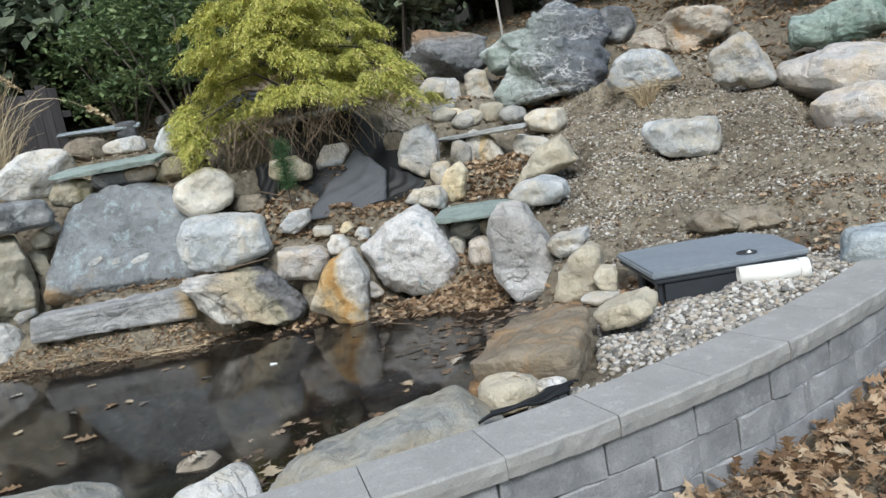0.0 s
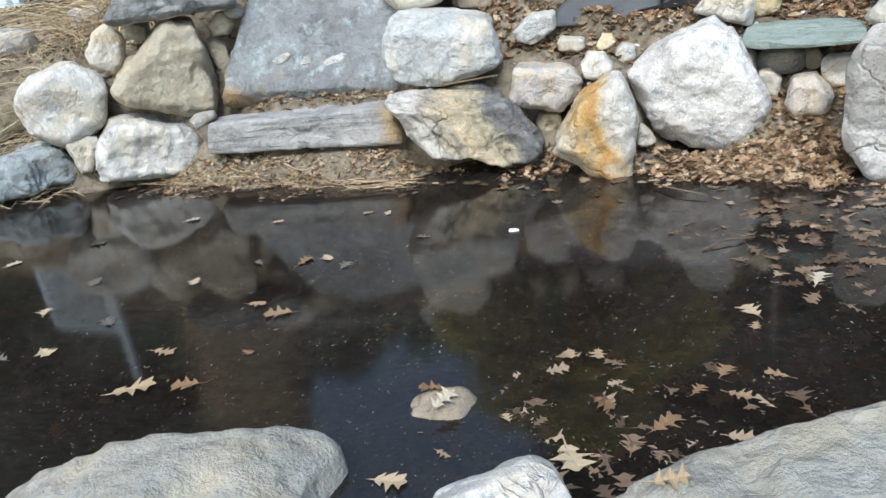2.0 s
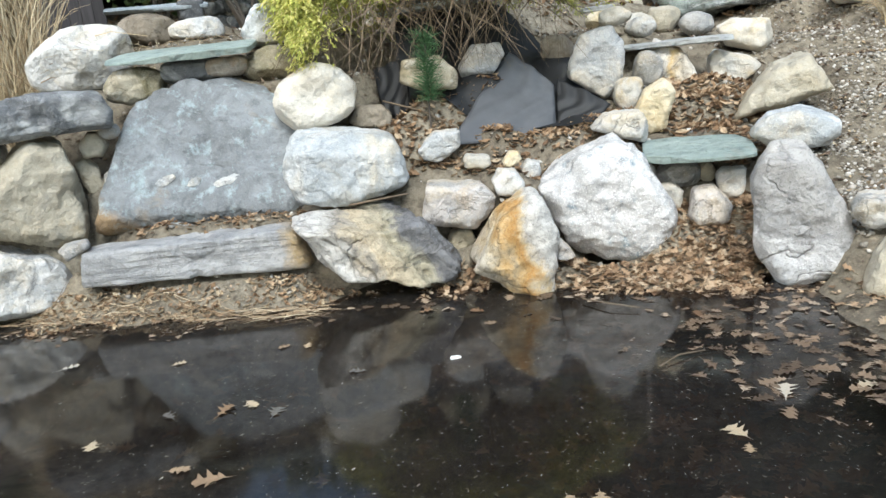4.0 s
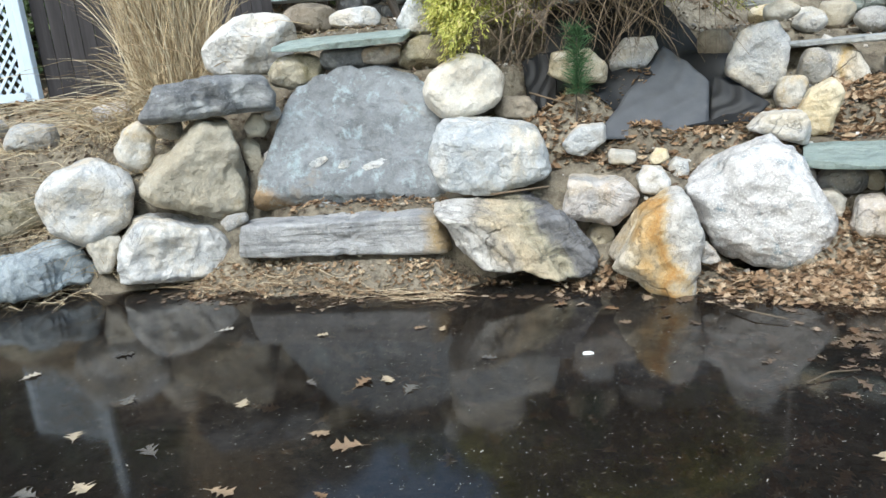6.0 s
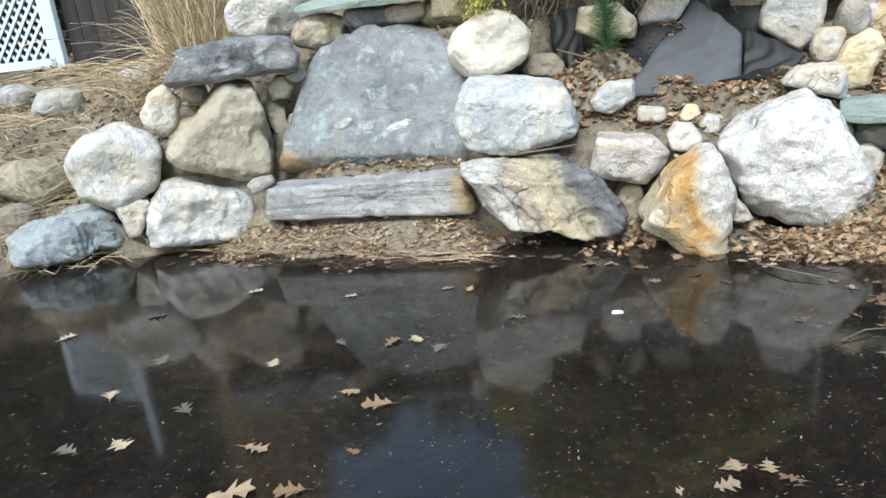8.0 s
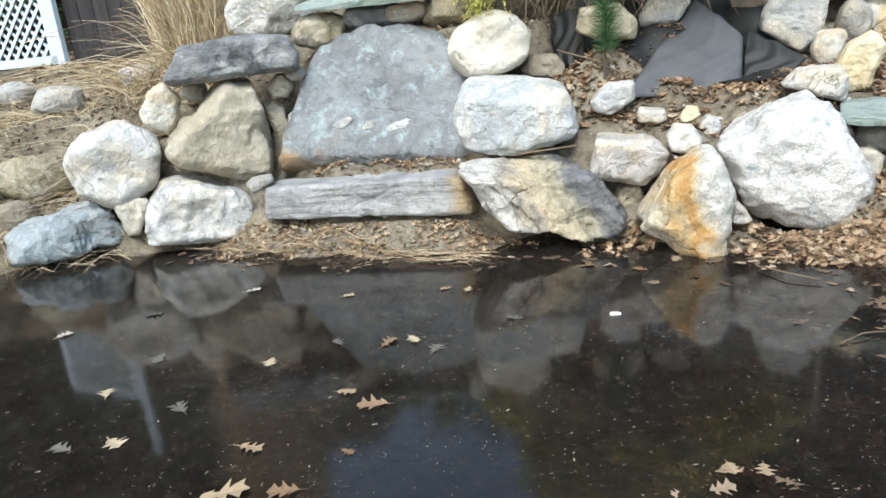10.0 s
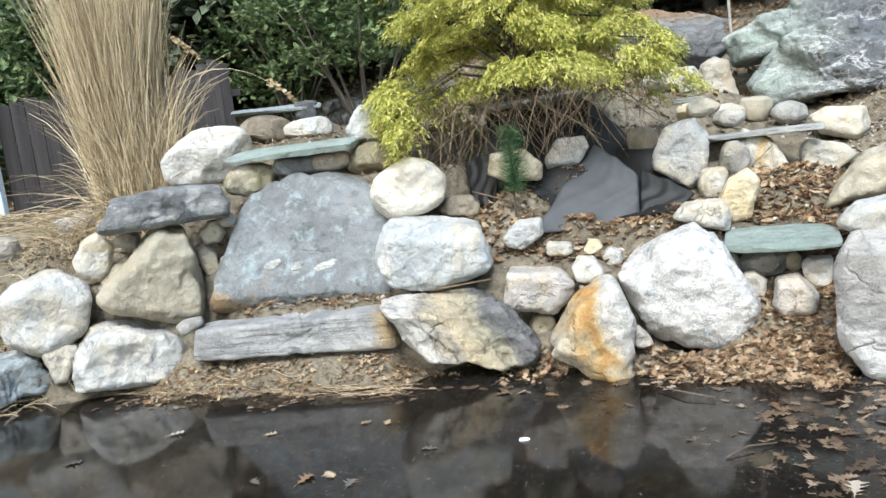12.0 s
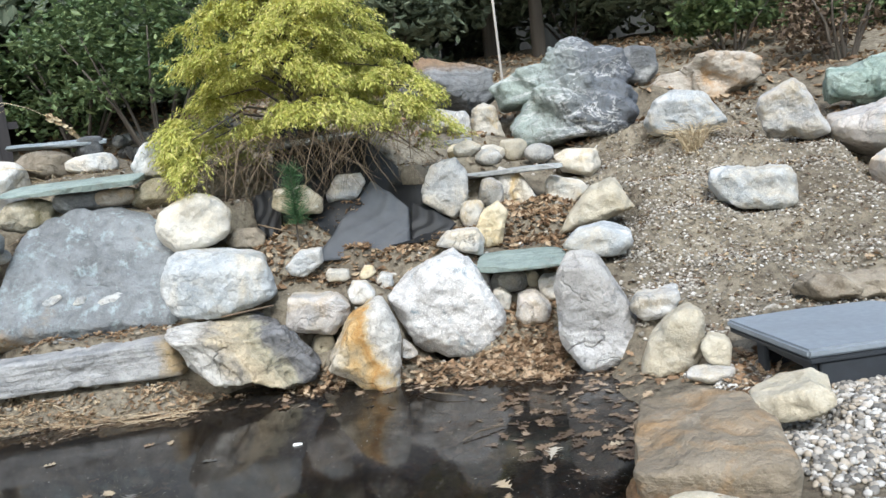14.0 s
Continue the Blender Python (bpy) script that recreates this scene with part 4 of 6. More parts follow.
WALL = np.array([wall_line(s) for s in np.linspace(-5.0, 4.4, 95)])


def wall_side(x, y):
    """Metres outside (+) or inside (-) of the cap's inner edge."""
    d2 = (x[:, None] - WALL[None, :, 0]) ** 2 + (y[:, None] - WALL[None, :, 1]) ** 2
    i = np.argmin(d2, axis=1)
    h = WALL[i, 2]
    return (x - WALL[i, 0]) * np.sin(h) - (y - WALL[i, 1]) * np.cos(h)


FIXED = [
    # pond floor
    (-3.6, 4.6, -0.38), (-2.6, 4.4, -0.42), (-1.6, 4.4, -0.4), (-2.2, 5.1, -0.36), (-3.2, 5.1, -0.32), (-1.0, 4.9, -0.22), (-0.6, 4.4, -0.26), (-0.45, 5.0, -0.10),
    (-4.3, 4.4, -0.34), (-1.5, 3.7, -0.3), (-2.4, 3.5, -0.36), (-3.4, 3.5, -0.36), (-4.4, 3.3, -0.3), (-0.8, 3.8, -0.25), (-1.9, 3.2, -0.2), (-5.2, 3.6, -0.25), (-5.0, 4.2, -0.2),
    (-3.6, 2.7, -0.2), (-4.6, 2.3, -0.15), (-1.2, 5.4, -0.14), (-2.4, 5.5, -0.18), (-3.3, 5.5, -0.14), (-4.1, 5.2, -0.2), (-6.0, 4.3, -0.1), (-5.6, 4.7, -0.08), (-5.9, 4.75, -0.06), (-5.3, 5.0, -0.06), (-6.2, 3.5, -0.1), (-5.0, 5.35, -0.04), (-0.2, 5.2, -0.03), (-0.3, 3.9, -0.25), (-0.35, 4.7, -0.18),
    (-4.4, 5.47, -0.05), (-3.8, 5.50, -0.06), (-3.3, 5.60, -0.05), (-2.8, 5.7, -0.05), (-2.2, 5.74, -0.06), (-1.75, 5.55, -0.1), (-1.5, 5.5, -0.1), (-1.2, 5.85, -0.02), (-0.7, 5.7, -0.04), (-0.2, 5.45, -0.04), (-4.9, 4.9, -0.05), (-4.6, 5.1, -0.06), (-5.2, 4.3, -0.08), (-5.5, 4.0, -0.05),
    # shore
    (-4.25, 5.60, 0.035), (-3.75, 5.63, 0.04), (-3.3, 5.73, 0.04), (-2.95, 5.80, 0.03), (-4.5, 5.62, 0.02), (-1.2, 6.0, 0.03), (-0.7, 5.9, 0.03), (0.1, 5.35, 0.05), (-0.5, 6.1, 0.12), (-6.7, 5.2, 0.2), (-7.0, 4.0, 0.3), (-6.8, 3.0, 0.25), (-6.2, 2.0, 0.2),
    (-4.3, 5.71, 0.14), (-3.95, 5.75, 0.15), (-3.55, 5.83, 0.15), (-3.2, 5.91, 0.14), (-4.6, 5.68, 0.08),
    # under the ledge
    (-4.9, 5.75, 0.03), (-4.5, 5.9, 0.0), (-4.1, 6.1, 0.5), (-3.8, 6.12, 0.52), (-3.5, 6.15, 0.52), (-4.3, 6.1, 0.46), (-3.25, 6.22, 0.48), (-4.65, 6.15, 0.1), (-4.5, 6.05, 0.06), (-4.0, 6.4, 0.3), (-5.75, 5.3, -0.05), (-5.5, 5.45, -0.04), (-5.6, 5.15, -0.09), (-5.85, 5.15, -0.09), (-6.05, 5.3, -0.04), (-2.0, 5.95, -0.04), (-2.05, 6.15, 0.0), (-2.2, 5.8, -0.05), (-2.45, 5.7, -0.06), (-1.95, 5.8, -0.06), (-1.4, 5.85, -0.03), (-5.2, 5.7, 0.06), (-5.5, 5.5, 0.05), (-4.75, 6.0, 0.15), (-4.6, 5.6, -0.02), (-5.0, 5.5, -0.04), (-5.25, 5.3, -0.04),
    # gravel terrace
    (0.6, 4.7, 0.11), (0.75, 4.62, 0.13), (0.62, 5.0, 0.09), (0.62, 5.2, 0.12), (0.9, 4.6, 0.17), (0.9, 4.2, 0.24), (0.6, 3.9, 0.2), (1.3, 4.4, 0.25), (1.9, 4.7, 0.25), (0.6, 3.5, 0.2), (1.1, 3.9, 0.23), (1.6, 5.4, 0.24), (2.3, 5.4, 0.26), (1.0, 5.7, 0.36), (-0.2, 3.0, 0.16), (0.45, 3.6, 0.2), (-0.9, 2.5, 0.15), (-1.8, 2.2, 0.15), (0.5, 5.55, 0.22),
    # slope
    (0.4, 6.1, 0.42), (1.0, 6.3, 0.55), (2.0, 6.2, 0.52), (0.9, 7.2, 0.88), (0.7, 7.8, 1.08), (1.7, 7.8, 1.08), (2.6, 7.0, 0.8), (3.4, 6.5, 0.6), (1.6, 8.4, 1.32), (0.6, 8.5, 1.28), (0.8, 9.6, 1.65), (3.0, 9.2, 1.4), (4.4, 8.0, 0.9),
    (-0.4, 7.5, 0.92), (-0.35, 7.9, 1.0), (-0.7, 8.5, 1.3), (-0.5, 7.0, 0.72),
    # cascade bowl and mulch bed
    (-1.5, 6.9, 0.82), (-1.9, 6.85, 0.86), (-2.3, 6.8, 0.9), (-2.5, 7.1, 1.0), (-1.2, 7.1, 0.88), (-1.6, 7.5, 1.0), (-2.2, 7.6, 1.08), (-2.6, 7.9, 1.5), (-1.8, 8.2, 1.5), (-3.2, 7.4, 1.35), (-1.0, 7.9, 1.1),
    # behind and the left bank
    (-3.4, 8.2, 1.72), (-4.4, 8.6, 1.85), (-5.6, 7.6, 1.5), (-6.2, 6.8, 1.2), (-7.0, 6.2, 1.0), (-7.0, 5.2, 0.7), (-8.0, 7.0, 1.35), (-9.0, 6.5, 1.3), (-6.0, 5.6, 0.75), (-5.9, 6.3, 1.05), (-8.5, 8.5, 1.55), (-6.0, 9.5, 1.8),
    (-2.5, 9.5, 1.95), (-1.5, 10.3, 2.0), (0.2, 10.8, 2.2), (2.0, 11.0, 2.2), (-4.5, 11.0, 2.1), (4.0, 11.0, 2.1), (-7.5, 11.5, 1.9), (-8.5, 4.0, 0.7),
]
CTRL = np.array([(x, y, z, 0.18) for x, y, z in FIXED] + [(x, y, z, max(0.1, r)) for x, y, z, r in BASES])


def ground_height(x, y):
    """Height of the ground, from the beds of the stones and a hillside behind."""
    x, y = np.atleast_1d(np.asarray(x, float)), np.atleast_1d(np.asarray(y, float))
    hill = np.where(y > 11, 2.1 + 0.24 * (np.minimum(y, 18) - 11), 0.3 + 0.2 * np.clip(y - 3, 0, 8))
    num, den = 0.0, 0.0
    for cx, cy, cz, r in CTRL:
        w = 1 / (((x - cx) ** 2 + (y - cy) ** 2) + 0.012) ** 2.6
        num, den = num + w * cz, den + w
    z = num / den
    edge = np.clip(np.maximum.reduce([np.abs(x + 2) - 6, y - 10.5, 1.5 - y]) / 3, 0, 1)
    edge = edge * edge * (3 - 2 * edge)
    z = z * (1 - edge) + hill * edge
    rough = 0.02 * np.sin(x * 5.1 + 1.3 * np.sin(y * 3.3)) * np.sin(y * 4.7 + np.sin(x * 2.9))
    z = z + rough * np.clip((z + 0.02) * 8, 0, 1)
    side = wall_side(x, y)
    near = (x > -6.2) & (y < 9)
    z = np.where((side > -0.02) & near, np.minimum(z, CAP_TOP - 0.12), z)
    drop = np.clip((side - 0.10) / 0.08, 0, 1)
    lawn = LAWN + 0.01 * np.sin(3 * x) * np.cos(2.3 * y)
    return np.where(near | (y < 2), z * (1 - drop) + lawn * drop, z)


def grid_axis(a, b, lo, hi, step, far):
    mid = np.arange(a, b + 1e-6, step)
    left = a - np.geomspace(step, a - lo, far)[::-1] if lo < a else []
    right = b + np.geomspace(step, hi - b, far)
    return np.concatenate([left, mid, right])


gx, gy = grid_axis(-7.5, 4.5, -90, 90, 0.07, 26), grid_axis(1.0, 12.0, -60, 140, 0.07, 26)
GX, GY = np.meshgrid(gx, gy)
GZ = ground_height(GX.ravel(), GY.ravel())
nx, ny = len(gx), len(gy)
gfaces = [(j * nx + i, j * nx + i + 1, (j + 1) * nx + i + 1, (j + 1) * nx + i) for j in range(ny - 1) for i in range(nx - 1)]
tagged(new("ground", mesh_from("ground", np.stack([GX.ravel(), GY.ravel(), GZ], 1), gfaces, soil)), "dark soil and mulch ground of the garden slope and pond floor", "ground", kind="structure")

# water sheet inside the banks
wx, wy = np.meshgrid(np.linspace(-6.4, 0.5, 47), np.linspace(1.9, 6.4, 31))
inside = wall_side(wx.ravel(), wy.ravel()) < 0.1
wf = [(j * 47 + i, j * 47 + i + 1, (j + 1) * 47 + i + 1, (j + 1) * 47 + i) for j in range(30) for i in range(46)]
wf = [f for f in wf if all(inside[v] for v in f)]
tagged(new("water", mesh_from("water", np.stack([wx.ravel(), wy.ravel(), np.zeros(wx.size)], 1), wf, pond_water)), "still dark tea-coloured pond water with mirror reflections", "water", kind="structure")


# ---- retaining wall ----
def block_mesh(name, length, depth, height, mat, seed, chip):
    """One wall block: a bevelled block with a roughly split front; front at -y, base at z 0."""
    rng = random.Random(seed)
    bm = bmesh.new()
    bmesh.ops.create_cube(bm, size=1.0)
    bmesh.ops.scale(bm, vec=(length, depth, height), verts=bm.verts)
    bmesh.ops.subdivide_edges(bm, edges=[e for e in bm.edges if abs(e.verts[0].co.x - e.verts[1].co.x) > 0.1], cuts=7, use_grid_fill=True)
    for v in bm.verts:
        if v.co.y < 0:
            v.co.y += rng.uniform(-chip, chip)
            v.co.z += rng.uniform(-chip, chip) * 0.35
    bmesh.ops.bevel(bm, geom=[e for e in bm.edges if e.calc_face_angle(0) > 0.9], offset=0.006, segments=1, affect="EDGES")
    bmesh.ops.translate(bm, vec=(0, 0, height / 2), verts=bm.verts)
    me = bpy.data.meshes.new(name)
    bm.to_mesh(me)
    bm.free()
    me.materials.append(mat)
    return me


wall = tagged(new("retaining_wall"), "curved grey concrete block retaining wall with flat caps", "wall", kind="structure")
face_meshes = [block_mesh("wall_block", 0.441, 0.22, 0.149, face_concrete, 20 + i, 0.007) for i in range(5)]


def cap_mesh(s0, s1, seed):
    """One cap stone, cut to the wall's curve, with a roughly split outer face."""
    rng = random.Random(seed)
    bm = bmesh.new()
    n, rows = 9, []
    for i in range(n):
        x, y, h = wall_line(s0 + (s1 - s0) * i / (n - 1))
        ox, oy = math.sin(h), -math.cos(h)
        w = 0.305 + rng.uniform(-0.005, 0.005)
        ring = [(0.0, 0.0), (0.0, -0.085), (w - 0.004, -0.085), (w + rng.uniform(-0.002, 0.006), -0.045), (w, -0.008), (w - 0.008, 0.0)]
        rows.append([bm.verts.new((x + ox * a, y + oy * a, CAP_TOP + z)) for a, z in ring])
    for u, v in zip(rows, rows[1:]):
        for k in range(6):
            bm.faces.new((u[k], v[k], v[(k + 1) % 6], u[(k + 1) % 6]))
    bm.faces.new(rows[0])
    bm.faces.new(rows[-1][::-1])
    bmesh.ops.recalc_face_normals(bm, faces=bm.faces)
    return bm


for i in range(-10, 9):
    part("cap_block", cap_mesh(-0.06 + 0.46 * i + 0.002, -0.06 + 0.46 * (i + 1) - 0.002, i), cap_concrete, wall)
for row in range(4):
    for i in range(-9, 9):
        x, y, h = wall_line(0.1 + 0.435 * (i + 0.5 * (row % 2)))
        ob = new("wall_block", face_meshes[(i * 3 + row) % 5])
        ob.parent = wall
        ob.matrix_world = pose(x + math.sin(h) * 0.165, y - math.cos(h) * 0.165, CAP_TOP - 0.085 - 0.151 * (row + 1), 0, 0, math.degrees(h))


# ---- skimmer box and pipe ----
def rounded_box(w, d, h, r, seg=3):
    bm = bmesh.new()
    bmesh.ops.create_cube(bm, size=1.0)
    bmesh.ops.scale(bm, vec=(w, d, h), verts=bm.verts)
    bmesh.ops.bevel(bm, geom=bm.edges[:], offset=r, segments=seg, affect="EDGES")
    return bm


def move(bm, x, y, z):
    bmesh.ops.translate(bm, vec=(x, y, z), verts=bm.verts)
    return bm


def slab_of(outline, z0, z1, bevel=0.012):
    bm = bmesh.new()
    f = bm.faces.new([bm.verts.new((x, y, z0)) for x, y in outline])
    r = bmesh.ops.extrude_face_region(bm, geom=[f])
    bmesh.ops.translate(bm, vec=(0, 0, z1 - z0), verts=[v for v in r["geom"] if isinstance(v, bmesh.types.BMVert)])
    bmesh.ops.recalc_face_normals(bm, faces=bm.faces)
    bmesh.ops.bevel(bm, geom=bm.edges[:], offset=bevel, segments=2, affect="EDGES")
    return bm


def skimmer_box():
    box = tagged(new("skimmer_box"), "dark grey plastic pond skimmer box with blue-grey lid", "skimmer box")
    box.matrix_world = pose(1.15, 5.00, 0.372, 0, 0, 9)
    lid = [(-0.46, -0.34), (0.46, -0.33), (0.47, 0.18), (0.34, 0.42), (-0.05, 0.45), (-0.52, 0.42)]
    part("lid", slab_of(lid, -0.045, 0.0), plastic_lid, box, "blue-grey moulded plastic lid")
    part("rim", slab_of([(x * 0.975, y * 0.975) for x, y in lid], -0.075, -0.049, 0.006), plastic_body, box)
    for name, w, d, x, y in (("front_wall", 0.82, 0.03, 0.02, -0.30), ("back_wall", 0.70, 0.03, -0.06, 0.28), ("end_wall", 0.03, 0.50, 0.41, -0.04)):
        part(name, move(rounded_box(w, d, 0.28, 0.006, 1), x, y, -0.218), plastic_body, box)
    mouth = rounded_box(0.03, 0.09, 0.2, 0.006, 1)
    part("mouth_post", move(mouth, -0.41, -0.255, -0.18), plastic_body, box)
    part("mouth_post", move(rounded_box(0.03, 0.09, 0.2, 0.006, 1), -0.41, 0.22, -0.18), plastic_body, box)
    part("mouth_flap", move(rounded_box(0.02, 0.40, 0.05, 0.006, 1), -0.40, -0.02, -0.105), plastic_body, box)
    part("floor_plate", move(rounded_box(0.8, 0.56, 0.02, 0.004, 1), 0.0, -0.01, -0.345), plastic_body, box)
    # the finger hole's dark inside is a dark disc laid on the lid
    grip = bmesh.new()
    bmesh.ops.create_cone(grip, cap_ends=True, segments=24, radius1=0.062, radius2=0.058, depth=0.012)
    grip_ob = part("grip_recess", move(grip, 0.14, -0.215, 0.001), plastic_body, box, "dark disc standing in for the shaded finger hole")
    knob = bmesh.new()
    bmesh.ops.create_uvsphere(knob, u_segments=12, v_segments=8, radius=0.02)
    part("screw_cap", move(knob, 0.145, -0.245, 0.008), steel, box, "shiny steel screw cap")
    return box


skimmer_box()


def tube(r, r_in, length, seg=32):
    bm = bmesh.new()
    rings = []
    for rad, x in ((r, 0), (r, length), (r_in, length), (r_in, 0)):
        rings.append([bm.verts.new((x, rad * math.cos(2 * math.pi * i / seg), rad * math.sin(2 * math.pi * i / seg))) for i in range(seg)])
    for a in range(4):
        b = (a + 1) % 4
        for i in range(seg):
            f = bm.faces.new((rings[a][i], rings[a][(i + 1) % seg], rings[b][(i + 1) % seg], rings[b][i]))
            f.smooth = True
    return bm


pipe = tagged(new("drain_pipe"), "short white plastic drain pipe lying on gravel", "pipe")
pipe.matrix_world = pose(1.21, 4.50, 0.312, 0, 0, 2)
part("pipe_body", tube(0.056, 0.051, 0.36), pvc, pipe)
part("pipe_collar", move(tube(0.061, 0.0565, 0.05), 0.32, 0, 0), pvc, pipe)


# ---- loose scatter and plants: many small pieces joined per kind ----
def fast_mesh(name, verts, faces, mat, smooth=False):
    faces = np.asarray(faces, dtype=np.int32)
    n, k = faces.shape
    me = bpy.data.meshes.new(name)
    me.vertices.add(len(verts))
    me.vertices.foreach_set("co", np.asarray(verts, dtype=np.float32).ravel())
    me.loops.add(n * k)
    me.loops.foreach_set("vertex_index", faces.ravel())
    me.polygons.add(n)
    me.polygons.foreach_set("loop_start", np.arange(0, n * k, k, dtype=np.int32))
    me.polygons.foreach_set("use_smooth", np.full(n, smooth))
    me.materials.append(mat)
    me.update(calc_edges=True)
    return me


def turns(yaw, pitch, roll):
    cy, sy, cp, sp, cr, sr = np.cos(yaw), np.sin(yaw), np.cos(pitch), np.sin(pitch), np.cos(roll), np.sin(roll)
    m = np.empty((len(yaw), 3, 3))
    m[:, 0, 0], m[:, 0, 1], m[:, 0, 2] = cy * cp, cy * sp * sr - sy * cr, cy * sp * cr + sy * sr
    m[:, 1, 0], m[:, 1, 1], m[:, 1, 2] = sy * cp, sy * sp * sr + cy * cr, sy * sp * cr - cy * sr
    m[:, 2, 0], m[:, 2, 1], m[:, 2, 2] = -sp, cp * sr, cp * cr
    return m


def spread(name, verts, faces, place, rot, size, mat, smooth=False):
    """Joins copies of one small shape: place (n, 3), rot (n, 3, 3), size (n,) or (n, 3)."""
    size = np.asarray(size)
    if size.ndim == 1:
        size = np.repeat(size[:, None], 3, axis=1)
    v = np.einsum("nij,nkj->nki", rot, verts[None] * size[:, None, :]) + place[:, None, :]
    f = np.asarray(faces)[None] + (np.arange(len(place)) * len(verts))[:, None, None]
    return fast_mesh(name, v.reshape(-1, 3), f.reshape(-1, f.shape[2]), mat, smooth)


def stuff(name, mesh, label, category):
    return tagged(new(name, mesh), label, category, kind="stuff")


RNG = np.random.default_rng(11)


def points(n, x0, x1, y0, y1, keep=None):
    x, y = RNG.uniform(x0, x1, n), RNG.uniform(y0, y1, n)
    if keep is not None:
        ok = keep(x, y)
        x, y = x[ok], y[ok]
    return x, y


def free_turns(n, tilt):
    return turns(RNG.uniform(0, 6.283, n), RNG.normal(0, tilt, n), RNG.normal(0, tilt, n))


LEAF_V = np.array([(i * 0.5 - 0.5, (j - 1) * w, 0.10 * (i - 1) ** 2 + (0.12 if j != 1 else 0.0)) for i, w in ((0, 0.06), (1, 0.30), (2, 0.08)) for j in (0, 1, 2)])
LEAF_F = [(0, 3, 4, 1), (1, 4, 5, 2), (3, 6, 7, 4), (4, 7, 8, 5)]


SPRAY_V = np.array([(-0.5, -0.05, 0), (0.05, -0.26, 0.06), (0.5, 0.04, -0.05), (0.0, 0.25, 0.06)])


def oak_shape(seed=0):
    """A lobed oak leaf, one unit long, as a strip on both sides of its midrib."""
    rng = random.Random(seed)
    rib = (-0.72, -0.42, -0.36, -0.25, -0.17, -0.06, 0.05, 0.13, 0.22, 0.34, 0.42, 0.54)
    half = (0.014, 0.02, 0.10, 0.27, 0.12, 0.16, 0.45, 0.16, 0.17, 0.38, 0.18, 0.05)
    v, f = [], []
    for i, (x, w) in enumerate(zip(rib, half)):
        lobe = 0.10 if w > 0.18 else 0.0
        wa, wb = w * rng.uniform(0.75, 1.2), w * rng.uniform(0.75, 1.2)
        v += [(x + lobe * rng.uniform(0.4, 1.2), -wa, 0.10 * wa + rng.uniform(-0.02, 0.05)), (x, 0.03 * math.sin(4 * x), 0), (x + lobe * rng.uniform(0.4, 1.2), wb, 0.10 * wb + rng.uniform(-0.02, 0.05))]
    for i in range(11):
        a = 3 * i
        f += [(a, a + 3, a + 4, a + 1), (a + 1, a + 4, a + 5, a + 2)]
    return np.array(v), f


OAK_V, OAK_F = oak_shape()


def litter(name, n, area, size, mat, label, tilt=0.45, lift=0.012, keep=None, oak=False, pile=0.0):
    x, y = points(n, *area, keep)
    z = ground_height(x, y) + lift + RNG.uniform(0, 1, len(x)) * pile
    v, f = (OAK_V, OAK_F) if oak else (LEAF_V, LEAF_F)
    return stuff(name, spread(name, v, f, np.stack([x, y, z], 1), free_turns(len(x), tilt), RNG.uniform(*size, len(x)), mat), label, "leaf litter")


def pebbles(name, n, area, size, label, keep=None, sub=1, sink=0.25, mat=None):
    x, y = points(n, *area, keep)
    s = RNG.uniform(size[0], size[1], len(x)) ** 1.0
    s3 = np.stack([s * RNG.uniform(0.8, 1.3, len(x)), s * RNG.uniform(0.7, 1.1, len(x)), s * RNG.uniform(0.45, 0.8, len(x))], 1) / 2
    z = ground_height(x, y) + s3[:, 2] * (1 - 2 * sink)
    v, f = SPHERES[sub]
    v = v * (1 + 0.12 * np.sin(v[:, [1, 2, 0]] * 5.0))
    return stuff(name, spread(name, v, f, np.stack([x, y, z], 1), free_turns(len(x), 0.4), s3, mat or gravel_mat, True), label, "gravel")


def on_bed(x, y):
    s = wall_side(x, y)
    slab = (x < 0.40) & (x > -0.32) & (y > 3.45) & (y < 5.2)
    box = (np.abs(x - 1.15) < 0.40) & (np.abs(y - 4.98) < 0.28)
    return (s < 0.0) & ~slab & ~box & ((x > 0.3) | (s > -0.32)) & (y < 5.3)


pebbles("gravel_bed", 8000, (-1.0, 1.7, 2.3, 4.7), (0.016, 0.044), "mixed grey and tan river gravel filling the terrace behind the wall", on_bed, 2, 0.15)
pebbles("gravel_edge", 9000, (0.3, 2.6, 3.6, 5.4), (0.014, 0.040), "small mixed gravel round the skimmer box", on_bed, 1, 0.1)


def on_slope(x, y):
    rim = np.exp(-((x - 0.55 - 0.25 * (y - 6.2)) / 0.38) ** 2) * (y > 5.9) * (y < 8.4)
    return (RNG.uniform(0, 1, len(x)) < 0.42 + 0.58 * rim) & (y > 5.6) & (x > 0.1)


pebbles("slope_gravel", 38000, (0.1, 4.8, 5.5, 9.8), (0.010, 0.036), "scattered pale pebbles bedded in the soil slope", on_slope, 1, 0.38, slope_stone)
pebbles("bank_pebbles", 900, (-5.2, 0.4, 5.7, 9.2), (0.015, 0.05), "small pebbles between the stones of the bank", lambda x, y: ground_height(x, y) > 0.03, 1, 0.3)

